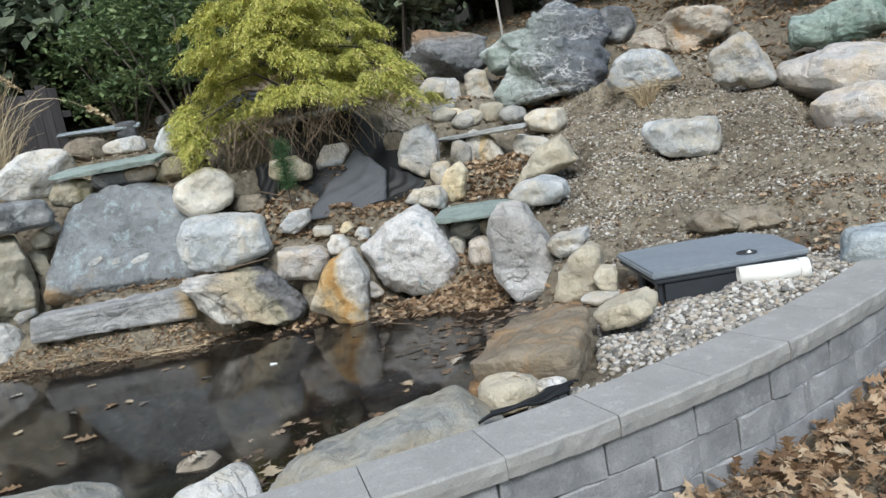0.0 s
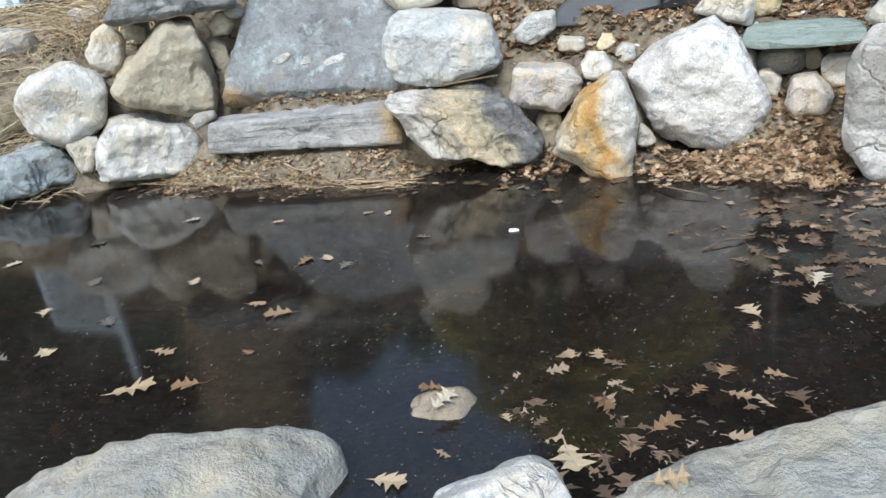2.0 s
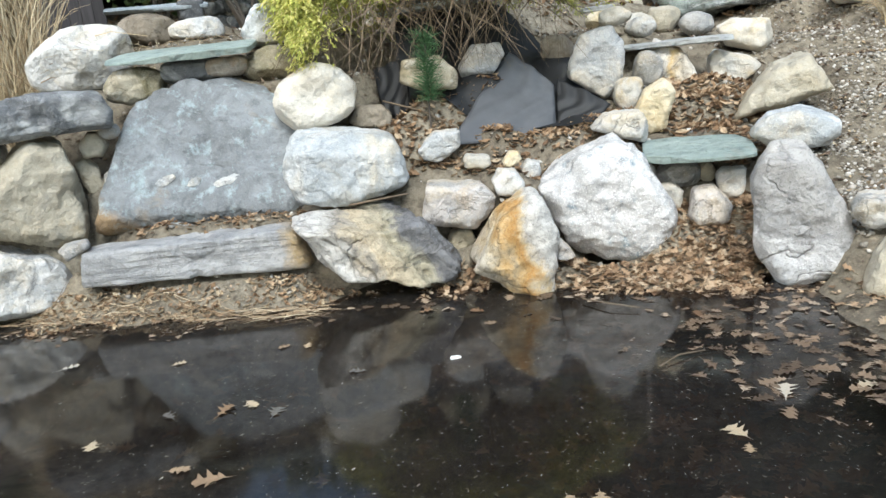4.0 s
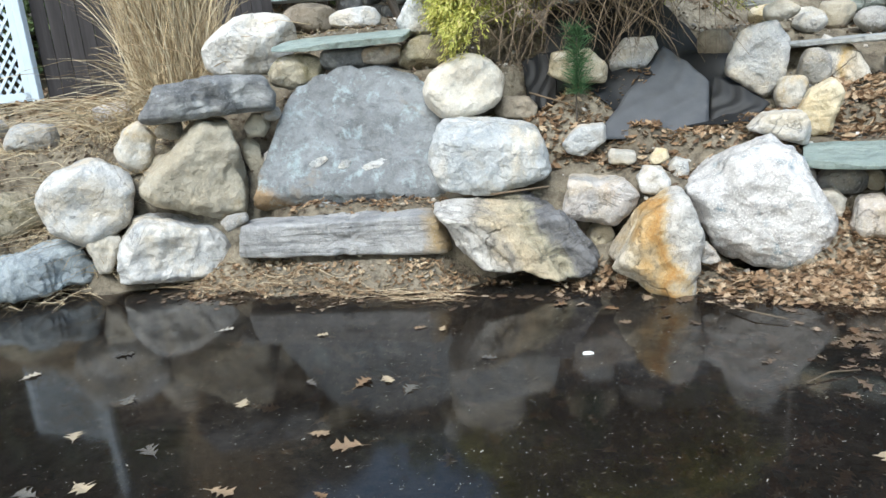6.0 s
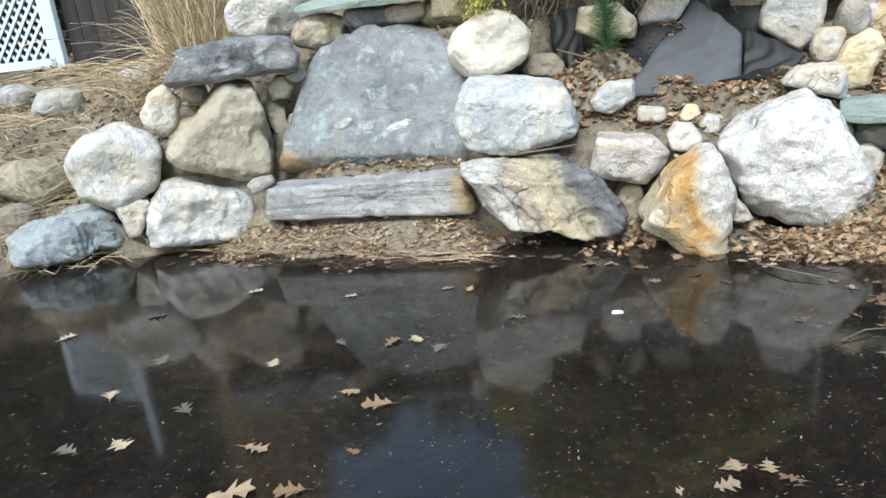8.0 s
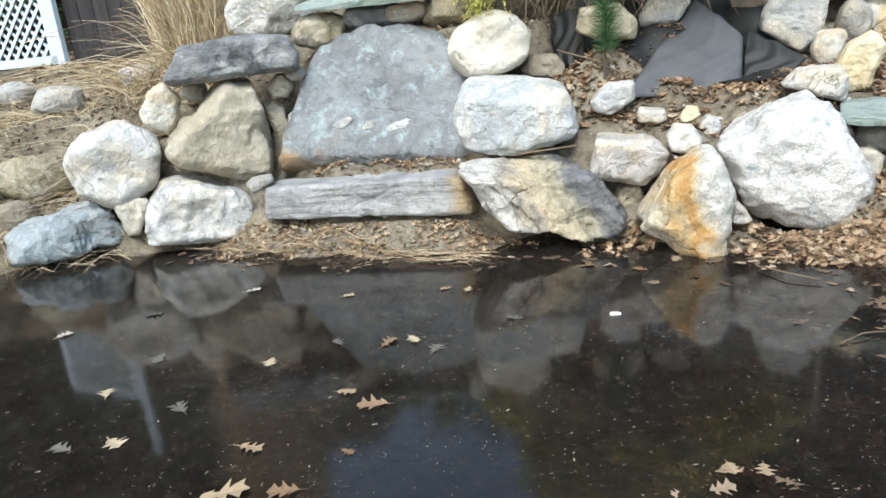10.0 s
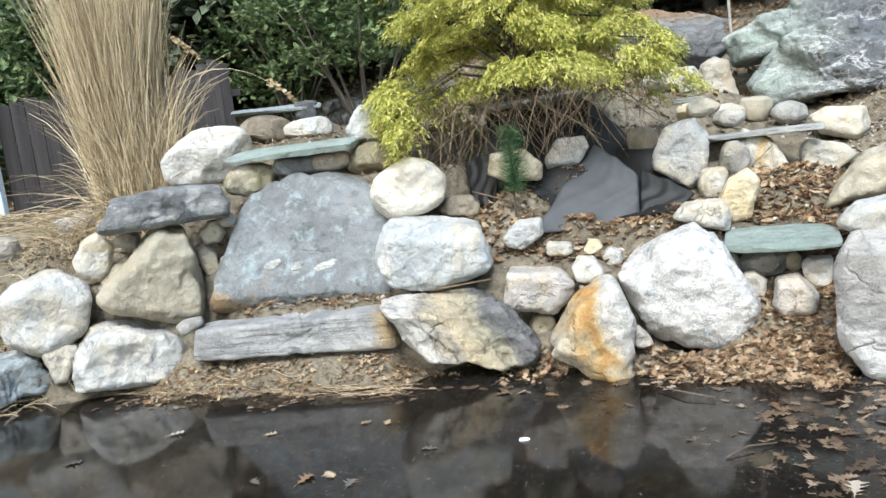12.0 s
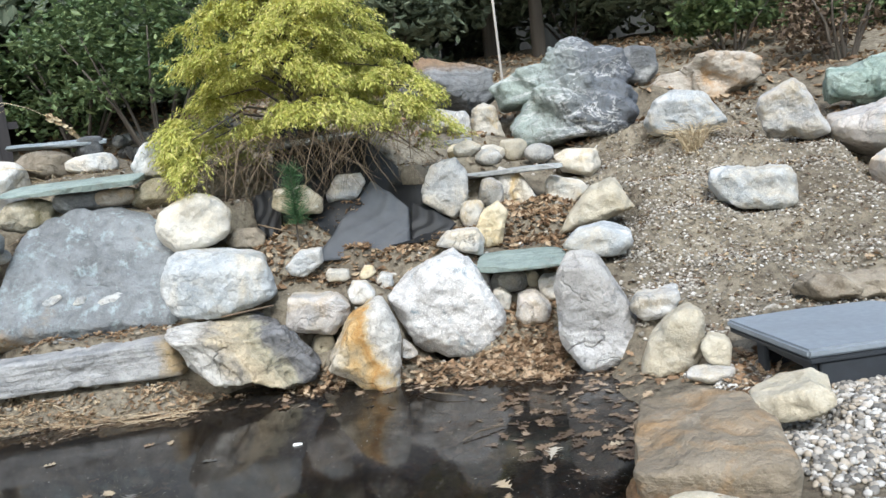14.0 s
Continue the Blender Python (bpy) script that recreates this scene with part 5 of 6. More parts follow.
litter("cascade_litter", 1500, (-2.7, -0.9, 6.5, 7.25), (0.03, 0.075), leaf_brown, "curled brown leaves and bark on the cascade bed")
litter("pocket_litter", 1300, (-0.85, -0.1, 5.65, 6.5), (0.03, 0.075), leaf_brown, "tan fallen leaves drifted between boulders", 0.5, 0.02, oak=True)
litter("shelf_litter", 800, (-0.75, 0.0, 6.75, 8.1), (0.04, 0.09), leaf_brown, "brown leaves drifted behind the slate shelf", 0.5, 0.02)
litter("slab_foot_litter", 260, (-4.5, -3.15, 6.0, 6.25), (0.02, 0.06), leaf_brown, "brown leaf scraps caught below the big slab", 0.4, 0.012)
litter("shore_scraps", 1100, (-5.0, -2.6, 5.3, 5.95), (0.02, 0.055), leaf_brown, "brown leaf scraps along the waterline", 0.5, 0.014, lambda x, y: (ground_height(x, y) > -0.03) & (ground_height(x, y) < 0.14))
litter("shore_litter", 1000, (-5.0, -2.7, 5.3, 5.95), (0.02, 0.06), leaf_tan, "straw-coloured leaf debris along the waterline", 0.45, 0.012, lambda x, y: (ground_height(x, y) > -0.02) & (ground_height(x, y) < 0.14))
litter("shore_leaves", 800, (-2.7, 0.35, 5.1, 6.2), (0.03, 0.08), leaf_brown, "wet tan leaves along the waterline", 0.25, 0.012, lambda x, y: (ground_height(x, y) > -0.05) & (ground_height(x, y) < 0.14), True)
litter("lawn_leaves", 9000, (0.5, 3.6, 1.4, 5.2), (0.05, 0.10), leaf_brown, "deep drift of dry brown oak leaves below the wall", 0.55, 0.02, lambda x, y: (wall_side(x, y) > 0.31) & (wall_side(x, y) < 1.2 + 0.2 * x), True, 0.07)
litter("gap_litter", 220, (-2.3, -1.88, 5.72, 6.15), (0.03, 0.07), leaf_brown, "brown oak leaves drifted between two shore boulders", 0.5, 0.02, None, True, 0.04)
litter("foot_litter", 420, (-1.5, -0.7, 5.72, 6.12), (0.03, 0.075), leaf_brown, "brown oak leaves at the foot of the white boulder", 0.4, 0.015, lambda x, y: ground_height(x, y) > -0.02, True, 0.02)
litter("slope_leaves", 2600, (0.2, 5.0, 5.6, 10.5), (0.015, 0.045), leaf_tan, "small dry leaf scraps on the slope")
litter("corner_leaves", 260, (1.7, 2.6, 5.1, 6.2), (0.03, 0.07), leaf_brown, "brown leaves gathered behind the skimmer box", 0.5, 0.02, None, True)
litter("slope_mulch", 5200, (0.1, 5.0, 5.5, 10.0), (0.015, 0.045), bark_mulch, "brown bark and straw chips on the slope")
litter("bank_mulch", 2600, (-6.5, 0.2, 5.9, 9.5), (0.02, 0.06), bark_mulch, "dark bark mulch between the stones", keep=lambda x, y: ground_height(x, y) > 0.05)
litter("hill_leaves", 5200, (-9.0, 7.0, 9.3, 17.0), (0.06, 0.13), leaf_brown, "brown leaf carpet on the wooded hillside", 0.5, 0.02)
litter("weed_mulch", 2600, (-8.2, -5.9, 4.9, 7.2), (0.02, 0.06), bark_mulch, "dark bark and dead leaves on the weedy bank", keep=lambda x, y: ground_height(x, y) > 0.05)
litter("fence_leaves", 900, (-9.5, -6.2, 6.3, 8.6), (0.05, 0.1), leaf_brown, "brown leaves blown against the fence", 0.5, 0.02)
litter("box_leaves", 170, (0.45, 0.85, 4.6, 5.4), (0.04, 0.09), leaf_brown, "brown leaves drifted at the skimmer box mouth", 0.4, 0.02, None, True)
litter("sunken_leaves", 700, (-1.6, 0.1, 3.4, 5.6), (0.05, 0.12), leaf_brown, "brown oak leaves sunk in the shallow water", 0.2, 0.01, lambda x, y: ground_height(x, y) < -0.02, True)
litter("drowned_leaves", 260, (-5.0, -1.4, 3.0, 5.5), (0.05, 0.12), leaf_brown, "scattered brown leaves on the pond floor", 0.2, 0.01, lambda x, y: ground_height(x, y) < -0.02, True)

sx, sy = points(8500, -5.6, 0.1, 2.7, 5.8, lambda x, y: (ground_height(x, y) < -0.02) & (RNG.uniform(0, 1, len(x)) < np.clip(0.6 + 0.3 * (x + 4), 0.45, 1)))
speck_v = np.array([(-0.5, -0.16, 0), (0.5, -0.1, 0), (0.5, 0.12, 0.02), (-0.5, 0.16, 0)])
stuff("floating_specks", spread("floating_specks", speck_v, [(0, 1, 2, 3)], np.stack([sx, sy, np.full(len(sx), 0.003)], 1), turns(RNG.uniform(0, 6.28, len(sx)), np.zeros(len(sx)), np.zeros(len(sx))), RNG.uniform(0.004, 0.011, len(sx)) * (1 + 0.8 * (RNG.uniform(0, 1, len(sx)) > 0.93)), speck_mat), "tiny pale specks of duff floating on the pond", "floating debris")

# oak leaves afloat
def wet_litter(name, n, area, size, z, mat, label, keep):
    x, y = points(n, *area, keep)
    pl = np.stack([x, y, RNG.uniform(z[0], z[1], len(x))], 1)
    flat = OAK_V * np.array((1, 1, 0.35))
    return stuff(name, spread(name, flat, OAK_F, pl, free_turns(len(x), 0.10), RNG.uniform(*size, len(x)), mat), label, "leaf litter")


def shallows(x, y):
    bank = np.clip((x + 0.95 + 0.25 * np.sin(4 * y)) / 0.5, 0, 1) * np.clip((y - 4.0) / 0.6, 0, 1)
    edge = np.clip((ground_height(x, y) + 0.12) / 0.1, 0, 1)
    return (ground_height(x, y) < 0.0) & (RNG.uniform(0, 1, len(x)) < np.maximum(bank, 0.5 * edge))


wet_litter("shallow_leaves", 2300, (-2.6, 0.15, 3.0, 5.95), (0.04, 0.10), (-0.006, 0.006), leaf_wet, "wet brown oak leaves crowding the shallow end of the pond", shallows)
wet_litter("corner_drift", 330, (-1.6, -0.4, 2.9, 3.9), (0.05, 0.11), (-0.014, 0.002), leaf_wet, "pale oak leaves sunk in the near corner of the pond", lambda x, y: (ground_height(x, y) < -0.02) & (RNG.uniform(0, 1, len(x)) < np.clip((x + 1.55) / 0.4, 0, 1) * np.clip((3.9 - y) / 0.35, 0, 1)))
wet_litter("edge_leaves", 600, (-5.2, -2.0, 5.15, 5.75), (0.03, 0.08), (-0.008, 0.006), leaf_wet, "wet leaves gathered along the water's edge", lambda x, y: (ground_height(x, y) < 0.0) & (RNG.uniform(0, 1, len(x)) < np.clip((ground_height(x, y) + 0.12) / 0.1, 0, 1)))
PALE = [(-4.70, 4.05, 0.11), (-3.86, 3.59, 0.11), (-3.30, 4.04, 0.10), (-2.79, 3.87, 0.10), (-2.62, 3.81, 0.15), (-2.92, 3.41, 0.12), (-2.83, 3.15, 0.20), (-3.48, 3.29, 0.12), (-2.75, 4.41, 0.10), (-4.04, 4.84, 0.11), (-3.39, 4.87, 0.08), (-2.87, 5.07, 0.08), (-2.74, 5.08, 0.08), (-1.30, 3.74, 0.08), (-1.20, 3.76, 0.08), (-0.72, 4.18, 0.11), (-0.70, 4.07, 0.065), (-1.15, 3.19, 0.15), (-1.62, 2.95, 0.12), (-0.49, 4.50, 0.13), (-0.17, 4.55, 0.10), (-1.39, 3.32, 0.06)]
BROWN = [(-2.63, 3.23, 0.13), (-2.55, 3.49, 0.065), (-2.85, 4.35, 0.12), (-0.92, 3.41, 0.13), (-1.12, 3.47, 0.10), (-0.78, 3.74, 0.09), (-0.85, 3.61, 0.08), (-0.73, 3.61, 0.09), (-0.62, 3.75, 0.09), (-0.71, 5.36, 0.12), (-0.90, 5.72, 0.11), (-1.89, 5.53, 0.10), (-2.20, 5.55, 0.10)]
DARK = [(-3.42, 3.58, 0.14), (-2.60, 4.34, 0.11), (-3.90, 3.95, 0.12), (-3.10, 4.30, 0.10), (-4.40, 4.40, 0.12), (-3.66, 3.20, 0.12), (-2.35, 4.75, 0.10)]
for kind, spots, mat, z in (("tan lobed oak leaf floating on the pond", PALE, leaf_float, 0.004), ("brown lobed oak leaf floating on the pond", BROWN, leaf_tawny, 0.003), ("dark soaked oak leaf at the water surface", DARK, leaf_soaked, 0.001)):
    shapes = [spread("oak_leaf", oak_shape(i)[0], OAK_F, np.zeros((1, 3)), np.eye(3)[None], np.array([1.0]), mat) for i in range(5)]
    for i, (x, y, s) in enumerate(spots):
        ob = new("oak_leaf", shapes[i % 5])
        s *= 0.86
        ob.matrix_world = pose(x, y, z + 0.0004 * (i % 5), RNG.uniform(-3, 3), RNG.uniform(-3, 3), RNG.uniform(0, 360)) @ Matrix.Diagonal((s, s * RNG.uniform(0.8, 1.1), s, 1))
        tagged(ob, kind, "leaf", "floating oak leaves")
for x, y, z, size, turn, mat, label in ((-0.84, 2.93, 0.20, 0.09, 20, leaf_float, "pale curled oak leaf on the grey bank boulder"), (-1.60, 3.30, 0.052, 0.10, 70, leaf_float, "wet pale oak leaf on the tan rock"), (-1.66, 3.36, 0.048, 0.09, 200, leaf_tawny, "wet brown oak leaf on the tan rock"), (0.05, 3.40, 0.255, 0.07, 130, leaf_tawny, "brown oak leaf on the tan boulder")):
    ob = new("oak_leaf", spread("oak_leaf", oak_shape(9)[0] * np.array((1, 1, 1.6)), OAK_F, np.zeros((1, 3)), np.eye(3)[None], np.array([1.0]), mat))
    ob.matrix_world = pose(x, y, z, 8, -6, turn) @ Matrix.Diagonal((size, size, size, 1))
    tagged(ob, label, "leaf")
chip = rock("floating_chip", "small white chip floating on dark water", pvc, (-1.894, 4.883, 0.006), (0.055, 0.04, 0.014), 20, 0, 301, 6, box=3, base=False)
tagged(chip, category="debris")


# ---- ribbons: grass blades, twigs ----
def ribbons(paths, width, name, mat, taper=0.25):
    """Flat tapering strips along paths (n, k, 3); each faces a direction of its own."""
    n, k, _ = paths.shape
    d = np.gradient(paths, axis=1)
    side = np.cross(d, RNG.normal(size=(n, 1, 3)))
    side /= np.linalg.norm(side, axis=2, keepdims=True) + 1e-9
    w = np.linspace(1, taper, k)[None, :, None] * np.asarray(width).reshape(-1, 1, 1) / 2
    v = np.stack([paths - side * w, paths + side * w], axis=2).reshape(-1, 3)
    i = np.arange(k - 1)
    f = np.stack([2 * i, 2 * i + 1, 2 * i + 3, 2 * i + 2], 1)
    f = (f[None] + (np.arange(n) * 2 * k)[:, None, None]).reshape(-1, 4)
    return fast_mesh(name, v, f, mat)


def blade_paths(n, centre, rad, height, arch, k=7, up=1.0):
    a, r = RNG.uniform(0, 6.283, n), rad * np.sqrt(RNG.uniform(0, 1, n))
    x, y = centre[0] + r * np.cos(a), centre[1] + r * np.sin(a)
    z = ground_height(x, y) - 0.02
    h = RNG.uniform(height[0], height[1], n)
    lean = a + RNG.normal(0, 1.3, n)
    reach = RNG.uniform(arch[0], arch[1], n) * h
    t = np.linspace(0, 1, k)[None]
    out = reach[:, None] * t ** 2
    rise = h[:, None] * (t - 0.55 * (reach / h)[:, None] * t ** 3) * up
    p = np.stack([x[:, None] + out * np.cos(lean)[:, None], y[:, None] + out * np.sin(lean)[:, None], z[:, None] + rise], 2)
    return p + RNG.normal(0, 0.009, p.shape) + np.sin(t * 5 + RNG.uniform(0, 6, (n, 1)))[:, :, None] * RNG.normal(0, 0.02, (n, 1, 3))


grass = tagged(new("ornamental_grass"), "tall clump of dry straw-coloured ornamental grass", "grass")
b = [blade_paths(2000, (-6.25, 7.2), 0.38, (1.5, 3.1), (0.02, 0.20)), blade_paths(560, (-5.95, 7.0), 0.42, (0.7, 1.7), (0.15, 0.5)), blade_paths(240, (-5.85, 6.9), 0.45, (0.5, 1.2), (0.5, 1.0), up=0.8)]
me = ribbons(np.concatenate(b), RNG.uniform(0.006, 0.016, 2800), "blades", straw)
ob = tagged(new("blades", me), kind="stuff")
ob.parent = grass
me = ribbons(blade_paths(420, (-6.25, 6.7), 0.5, (0.4, 1.0), (0.8, 1.5), up=0.6), RNG.uniform(0.006, 0.014, 420), "fallen_blades", straw)
ob = tagged(new("fallen_blades", me), kind="stuff")
ob.parent = grass
st = np.array([[(-6.1 + 1.35 * t, 7.1 + 0.73 * t, 1.9 + 2.18 * t - 1.88 * t * t) for t in np.linspace(0, 1, 10)], [(-6.0 + 0.7 * t, 7.2, 1.5 + 1.5 * t - 0.35 * t * t) for t in np.linspace(0, 1, 10)], [(-6.4 - 0.8 * t, 6.6 - 0.5 * t, 1.3 + 0.9 * t - 0.6 * t * t) for t in np.linspace(0, 1, 10)]])
ob = new("stalks", ribbons(st, [0.016, 0.014, 0.014], "stalks", straw, 0.6))
ob.parent = grass
for sx0, sy0, sz0 in (st[0, -1], st[1, -1]):
    m = turns(RNG.uniform(-0.5, 0.5, 60), RNG.uniform(0.1, 0.7, 60), RNG.uniform(0, 3, 60))
    pl = np.array([(sx0, sy0, sz0)]) + RNG.uniform(-1.6, 0.4, (60, 1)) * np.array((0.10, 0.05, -0.11)) + RNG.normal(0, 0.010, (60, 3))
    ob = new("seed_plume", spread("seed_plume", LEAF_V, LEAF_F, pl, m, RNG.uniform(0.03, 0.07, 60), straw))
    ob.parent = grass

stuff("bank_thatch", ribbons(np.concatenate([blade_paths(3800, (-6.6, 6.0), 1.15, (0.12, 0.42), (0.9, 1.6), 5, 0.42), blade_paths(260, (-4.6, 7.3), 0.45, (0.1, 0.3), (0.9, 1.6), 5, 0.3)]), RNG.uniform(0.004, 0.010, 4060), "bank_thatch", straw), "dry straw-coloured grass thatch lying on the bank", "grass")
stuff("shore_straw", ribbons(np.stack([np.stack([np.linspace(x, x + dx, 5), np.linspace(y, y + dy, 5) + 0.01 * np.sin(np.arange(5)), ground_height(np.linspace(x, x + dx, 5), np.linspace(y, y + dy, 5)).clip(0.0) + 0.025], 1) for x, y, dx, dy in zip(RNG.uniform(-5.0, -2.8, 420), RNG.uniform(5.45, 5.68, 420), RNG.uniform(-0.25, 0.25, 420), RNG.uniform(-0.08, 0.08, 420))]), RNG.uniform(0.003, 0.007, 420), "shore_straw", leaf_tan), "dry grass stems lying along the waterline", "grass")
tuft = tagged(new("grass_tuft"), "pale dry grass tuft at the boulder's foot", "grass")
ob = new("foliage", ribbons(blade_paths(220, (1.14, 8.3), 0.08, (0.25, 0.5), (0.3, 1.0), up=0.85), RNG.uniform(0.004, 0.009, 220), "tuft_blades", straw))
ob.parent = tuft


# ---- trees and shrubs ----
def limb(bm, path, r0, r1, seg=7):
    """A tapering round limb along a path."""
    rings = []
    path = [Vector(p) for p in path]
    for i, p in enumerate(path):
        d = (path[min(i + 1, len(path) - 1)] - path[max(i - 1, 0)]).normalized()
        a = d.orthogonal().normalized()
        c = d.cross(a)
        r = r0 + (r1 - r0) * i / (len(path) - 1)
        rings.append([bm.verts.new(p + (a * math.cos(6.2832 * k / seg) + c * math.sin(6.2832 * k / seg)) * r) for k in range(seg)])
    for u, v in zip(rings, rings[1:]):
        for k in range(seg):
            f = bm.faces.new((u[k], u[(k + 1) % seg], v[(k + 1) % seg], v[k]))
            f.smooth = True
    bm.faces.new(rings[-1])
    return bm


def golden_shrub():
    tree = tagged(new("golden_cypress"), "weeping golden-green threadleaf cypress over the cascade", "tree")
    base = Vector((-2.50, 7.85, float(ground_height(-2.50, 7.85)[0]) - 0.05))
    trunk = limb(bmesh.new(), [base, base + Vector((0.04, -0.03, 0.4)), base + Vector((-0.03, 0.0, 0.9)), base + Vector((0.05, 0.02, 1.7))], 0.055, 0.02)
    part("trunk", trunk, bark, tree)
    centre = Vector((-2.42, 7.62, 1.62))
    pads = []
    for i in range(58):
        h = ((i + 0.5) / 58) ** 0.9
        rad0 = 1.22 * (1 - h ** 1.6) ** 0.62 * RNG.uniform(0.45, 1.0)
        a = i * 2.39996 + RNG.normal(0, 0.2)
        cx, cy, cz = centre.x + rad0 * math.cos(a), centre.y + 0.92 * rad0 * math.sin(a), 1.83 + 1.56 * h + RNG.normal(0, 0.04)
        cz = max(cz, 2.08) if cx > -2.3 else cz
        for k in range(7):
            ox, oy = RNG.normal(0, 0.15), RNG.normal(0, 0.15)
            out = ox * math.cos(a) + oy * math.sin(a)
            pads.append((cx + ox, cy + oy, cz - 0.35 * max(0, out) - 1.2 * (ox * ox + oy * oy) + RNG.normal(0, 0.02), a + 0.6 * math.atan2(oy, ox), h))
    for i in range(34):
        t = RNG.uniform(0, 1)
        pads.append((-3.36 + 0.36 * t + RNG.normal(0, 0.05), 7.15 - 0.55 * t + RNG.normal(0, 0.06), 2.08 - 0.42 * t + RNG.normal(0, 0.05), 3.9, 0.1))
    for j, (x, y, z, a, h) in enumerate(pads[:406:6]):
        z0 = base.z + 0.35 + 1.2 * h
        p0, p1 = Vector((base.x, base.y, z0)), Vector((x, y, z - 0.05))
        mid = (p0 + p1) / 2 + Vector((0, 0, 0.16))
        part("limb", limb(bmesh.new(), [p0, mid, p1], 0.016, 0.005, 5), bark, tree)
    pos, yaw, pitch, roll, size = [], [], [], [], []
    for x, y, z, a, h in pads:
        for k in range(15):
            b = a + RNG.normal(0, 0.9)
            length = RNG.uniform(0.12, 0.26)
            for q in range(26):
                t = (q + RNG.uniform(0, 1)) / 26
                pos.append((x + math.cos(b) * length * t + RNG.normal(0, 0.014), y + math.sin(b) * length * t + RNG.normal(0, 0.014), z + 0.05 * t - 0.15 * t * t - 0.06 * (1 - h) * t + RNG.normal(0, 0.012)))
                yaw.append(b + RNG.normal(0, 0.55))
                pitch.append(0.25 + 0.5 * t + RNG.normal(0, 0.3))
                roll.append(RNG.normal(0, 0.5))
                size.append(RNG.uniform(0.024, 0.052))
    quad = np.array([(-0.5, -0.07, 0), (0.1, -0.14, 0.04), (0.5, 0, 0), (0.1, 0.14, 0.04)])
    me = spread("foliage", quad, [(0, 1, 2, 3)], np.array(pos), turns(np.array(yaw), np.array(pitch), np.array(roll)), np.array(size), gold_leaf)
    ob = new("crown", me)
    ob.parent = tree
    n = 260
    a, r = RNG.uniform(3.0, 6.5, n), RNG.uniform(0.3, 1.15, n)
    x, y = centre.x + r * np.cos(a), centre.y + 0.9 * r * np.sin(a)
    t = np.linspace(0, 1, 7)[None]
    sway = RNG.normal(0, 0.3, (n, 2, 1))
    tw = np.stack([x[:, None] + sway[:, 0] * t, y[:, None] - 0.12 * t + sway[:, 1] * t * 0.5, 1.85 - t * RNG.uniform(0.2, 0.62, (n, 1))], 2) + RNG.normal(0, 0.008, (n, 7, 3))
    ob = new("twig_fringe", ribbons(tw, RNG.uniform(0.005, 0.011, n), "twig_fringe", twig_mat))
    ob.parent = tree


golden_shrub()


def seedling():
    ob = tagged(new("pine_seedling"), "small dark green pine sprig over the cascade", "plant")
    n = 1000
    c = np.array((-2.30, 6.74, 1.38))
    t = np.linspace(0, 1, 4)[None]
    a, out = RNG.uniform(0, 6.283, n), RNG.uniform(0.02, 0.13, n)
    up = RNG.uniform(-0.26, 0.20, n)
    p = np.stack([c[0] + np.cos(a)[:, None] * out[:, None] * (0.2 + t), c[1] + 0.7 * np.sin(a)[:, None] * out[:, None] * (0.2 + t), c[2] + up[:, None] + RNG.uniform(-0.03, 0.09, (n, 1)) * t], 2)
    k = new("needles", ribbons(p, RNG.uniform(0.003, 0.006, n), "needles", pine_leaf))
    k.parent = ob
    part("stem", limb(bmesh.new(), [(-2.34, 6.80, 0.80), (-2.32, 6.76, 1.2), (-2.30, 6.74, 1.5)], 0.008, 0.004, 6), bark, ob)


seedling()


def leafy_shrub(name, label, centre, radii, n, mat, leaf, stems=7, seed=1, crown="crown"):
    """Limbs from the ground and a broken, clumped crown of leaves."""
    rng = np.random.default_rng(seed)
    ob = tagged(new(name), label, "shrub" if radii[2] < 3 else "tree")
    gz = float(ground_height(centre[0], centre[1])[0]) - 0.1
    for i in range(stems):
        a = 6.283 * i / stems + rng.uniform(-0.3, 0.3)
        top = Vector((centre[0] + 0.7 * radii[0] * math.cos(a), centre[1] + 0.7 * radii[1] * math.sin(a), centre[2] + rng.uniform(-0.2, 0.5) * radii[2]))
        foot = Vector((centre[0] + 0.12 * math.cos(a), centre[1] + 0.12 * math.sin(a), gz))
        part("limb", limb(bmesh.new(), [foot, foot.lerp(top, 0.4) + Vector((rng.uniform(-0.1, 0.1), 0, 0.12)), top], 0.02 + 0.012 * radii[2], 0.008, 6), bark, ob)
    clumps = rng.normal(size=(max(10, n // 45), 3))
    clumps /= np.linalg.norm(clumps, axis=1, keepdims=True)
    clumps *= rng.uniform(0.45, 1.0, (len(clumps), 1))
    c = clumps[rng.integers(0, len(clumps), n)] * np.array(radii) + rng.normal(0, 1, (n, 3)) * np.array(radii) * 0.13
    pos = c + np.array(centre)
    pos[:, 2] = np.maximum(pos[:, 2], ground_height(pos[:, 0], pos[:, 1]) + 0.05)
    k = new(crown, spread(crown, LEAF_V, LEAF_F, pos, turns(rng.uniform(0, 6.28, n), rng.normal(0.2, 0.5, n), rng.normal(0, 0.5, n)), rng.uniform(0.7, 1.3, n) * leaf, mat))
    k.parent = ob
    return ob


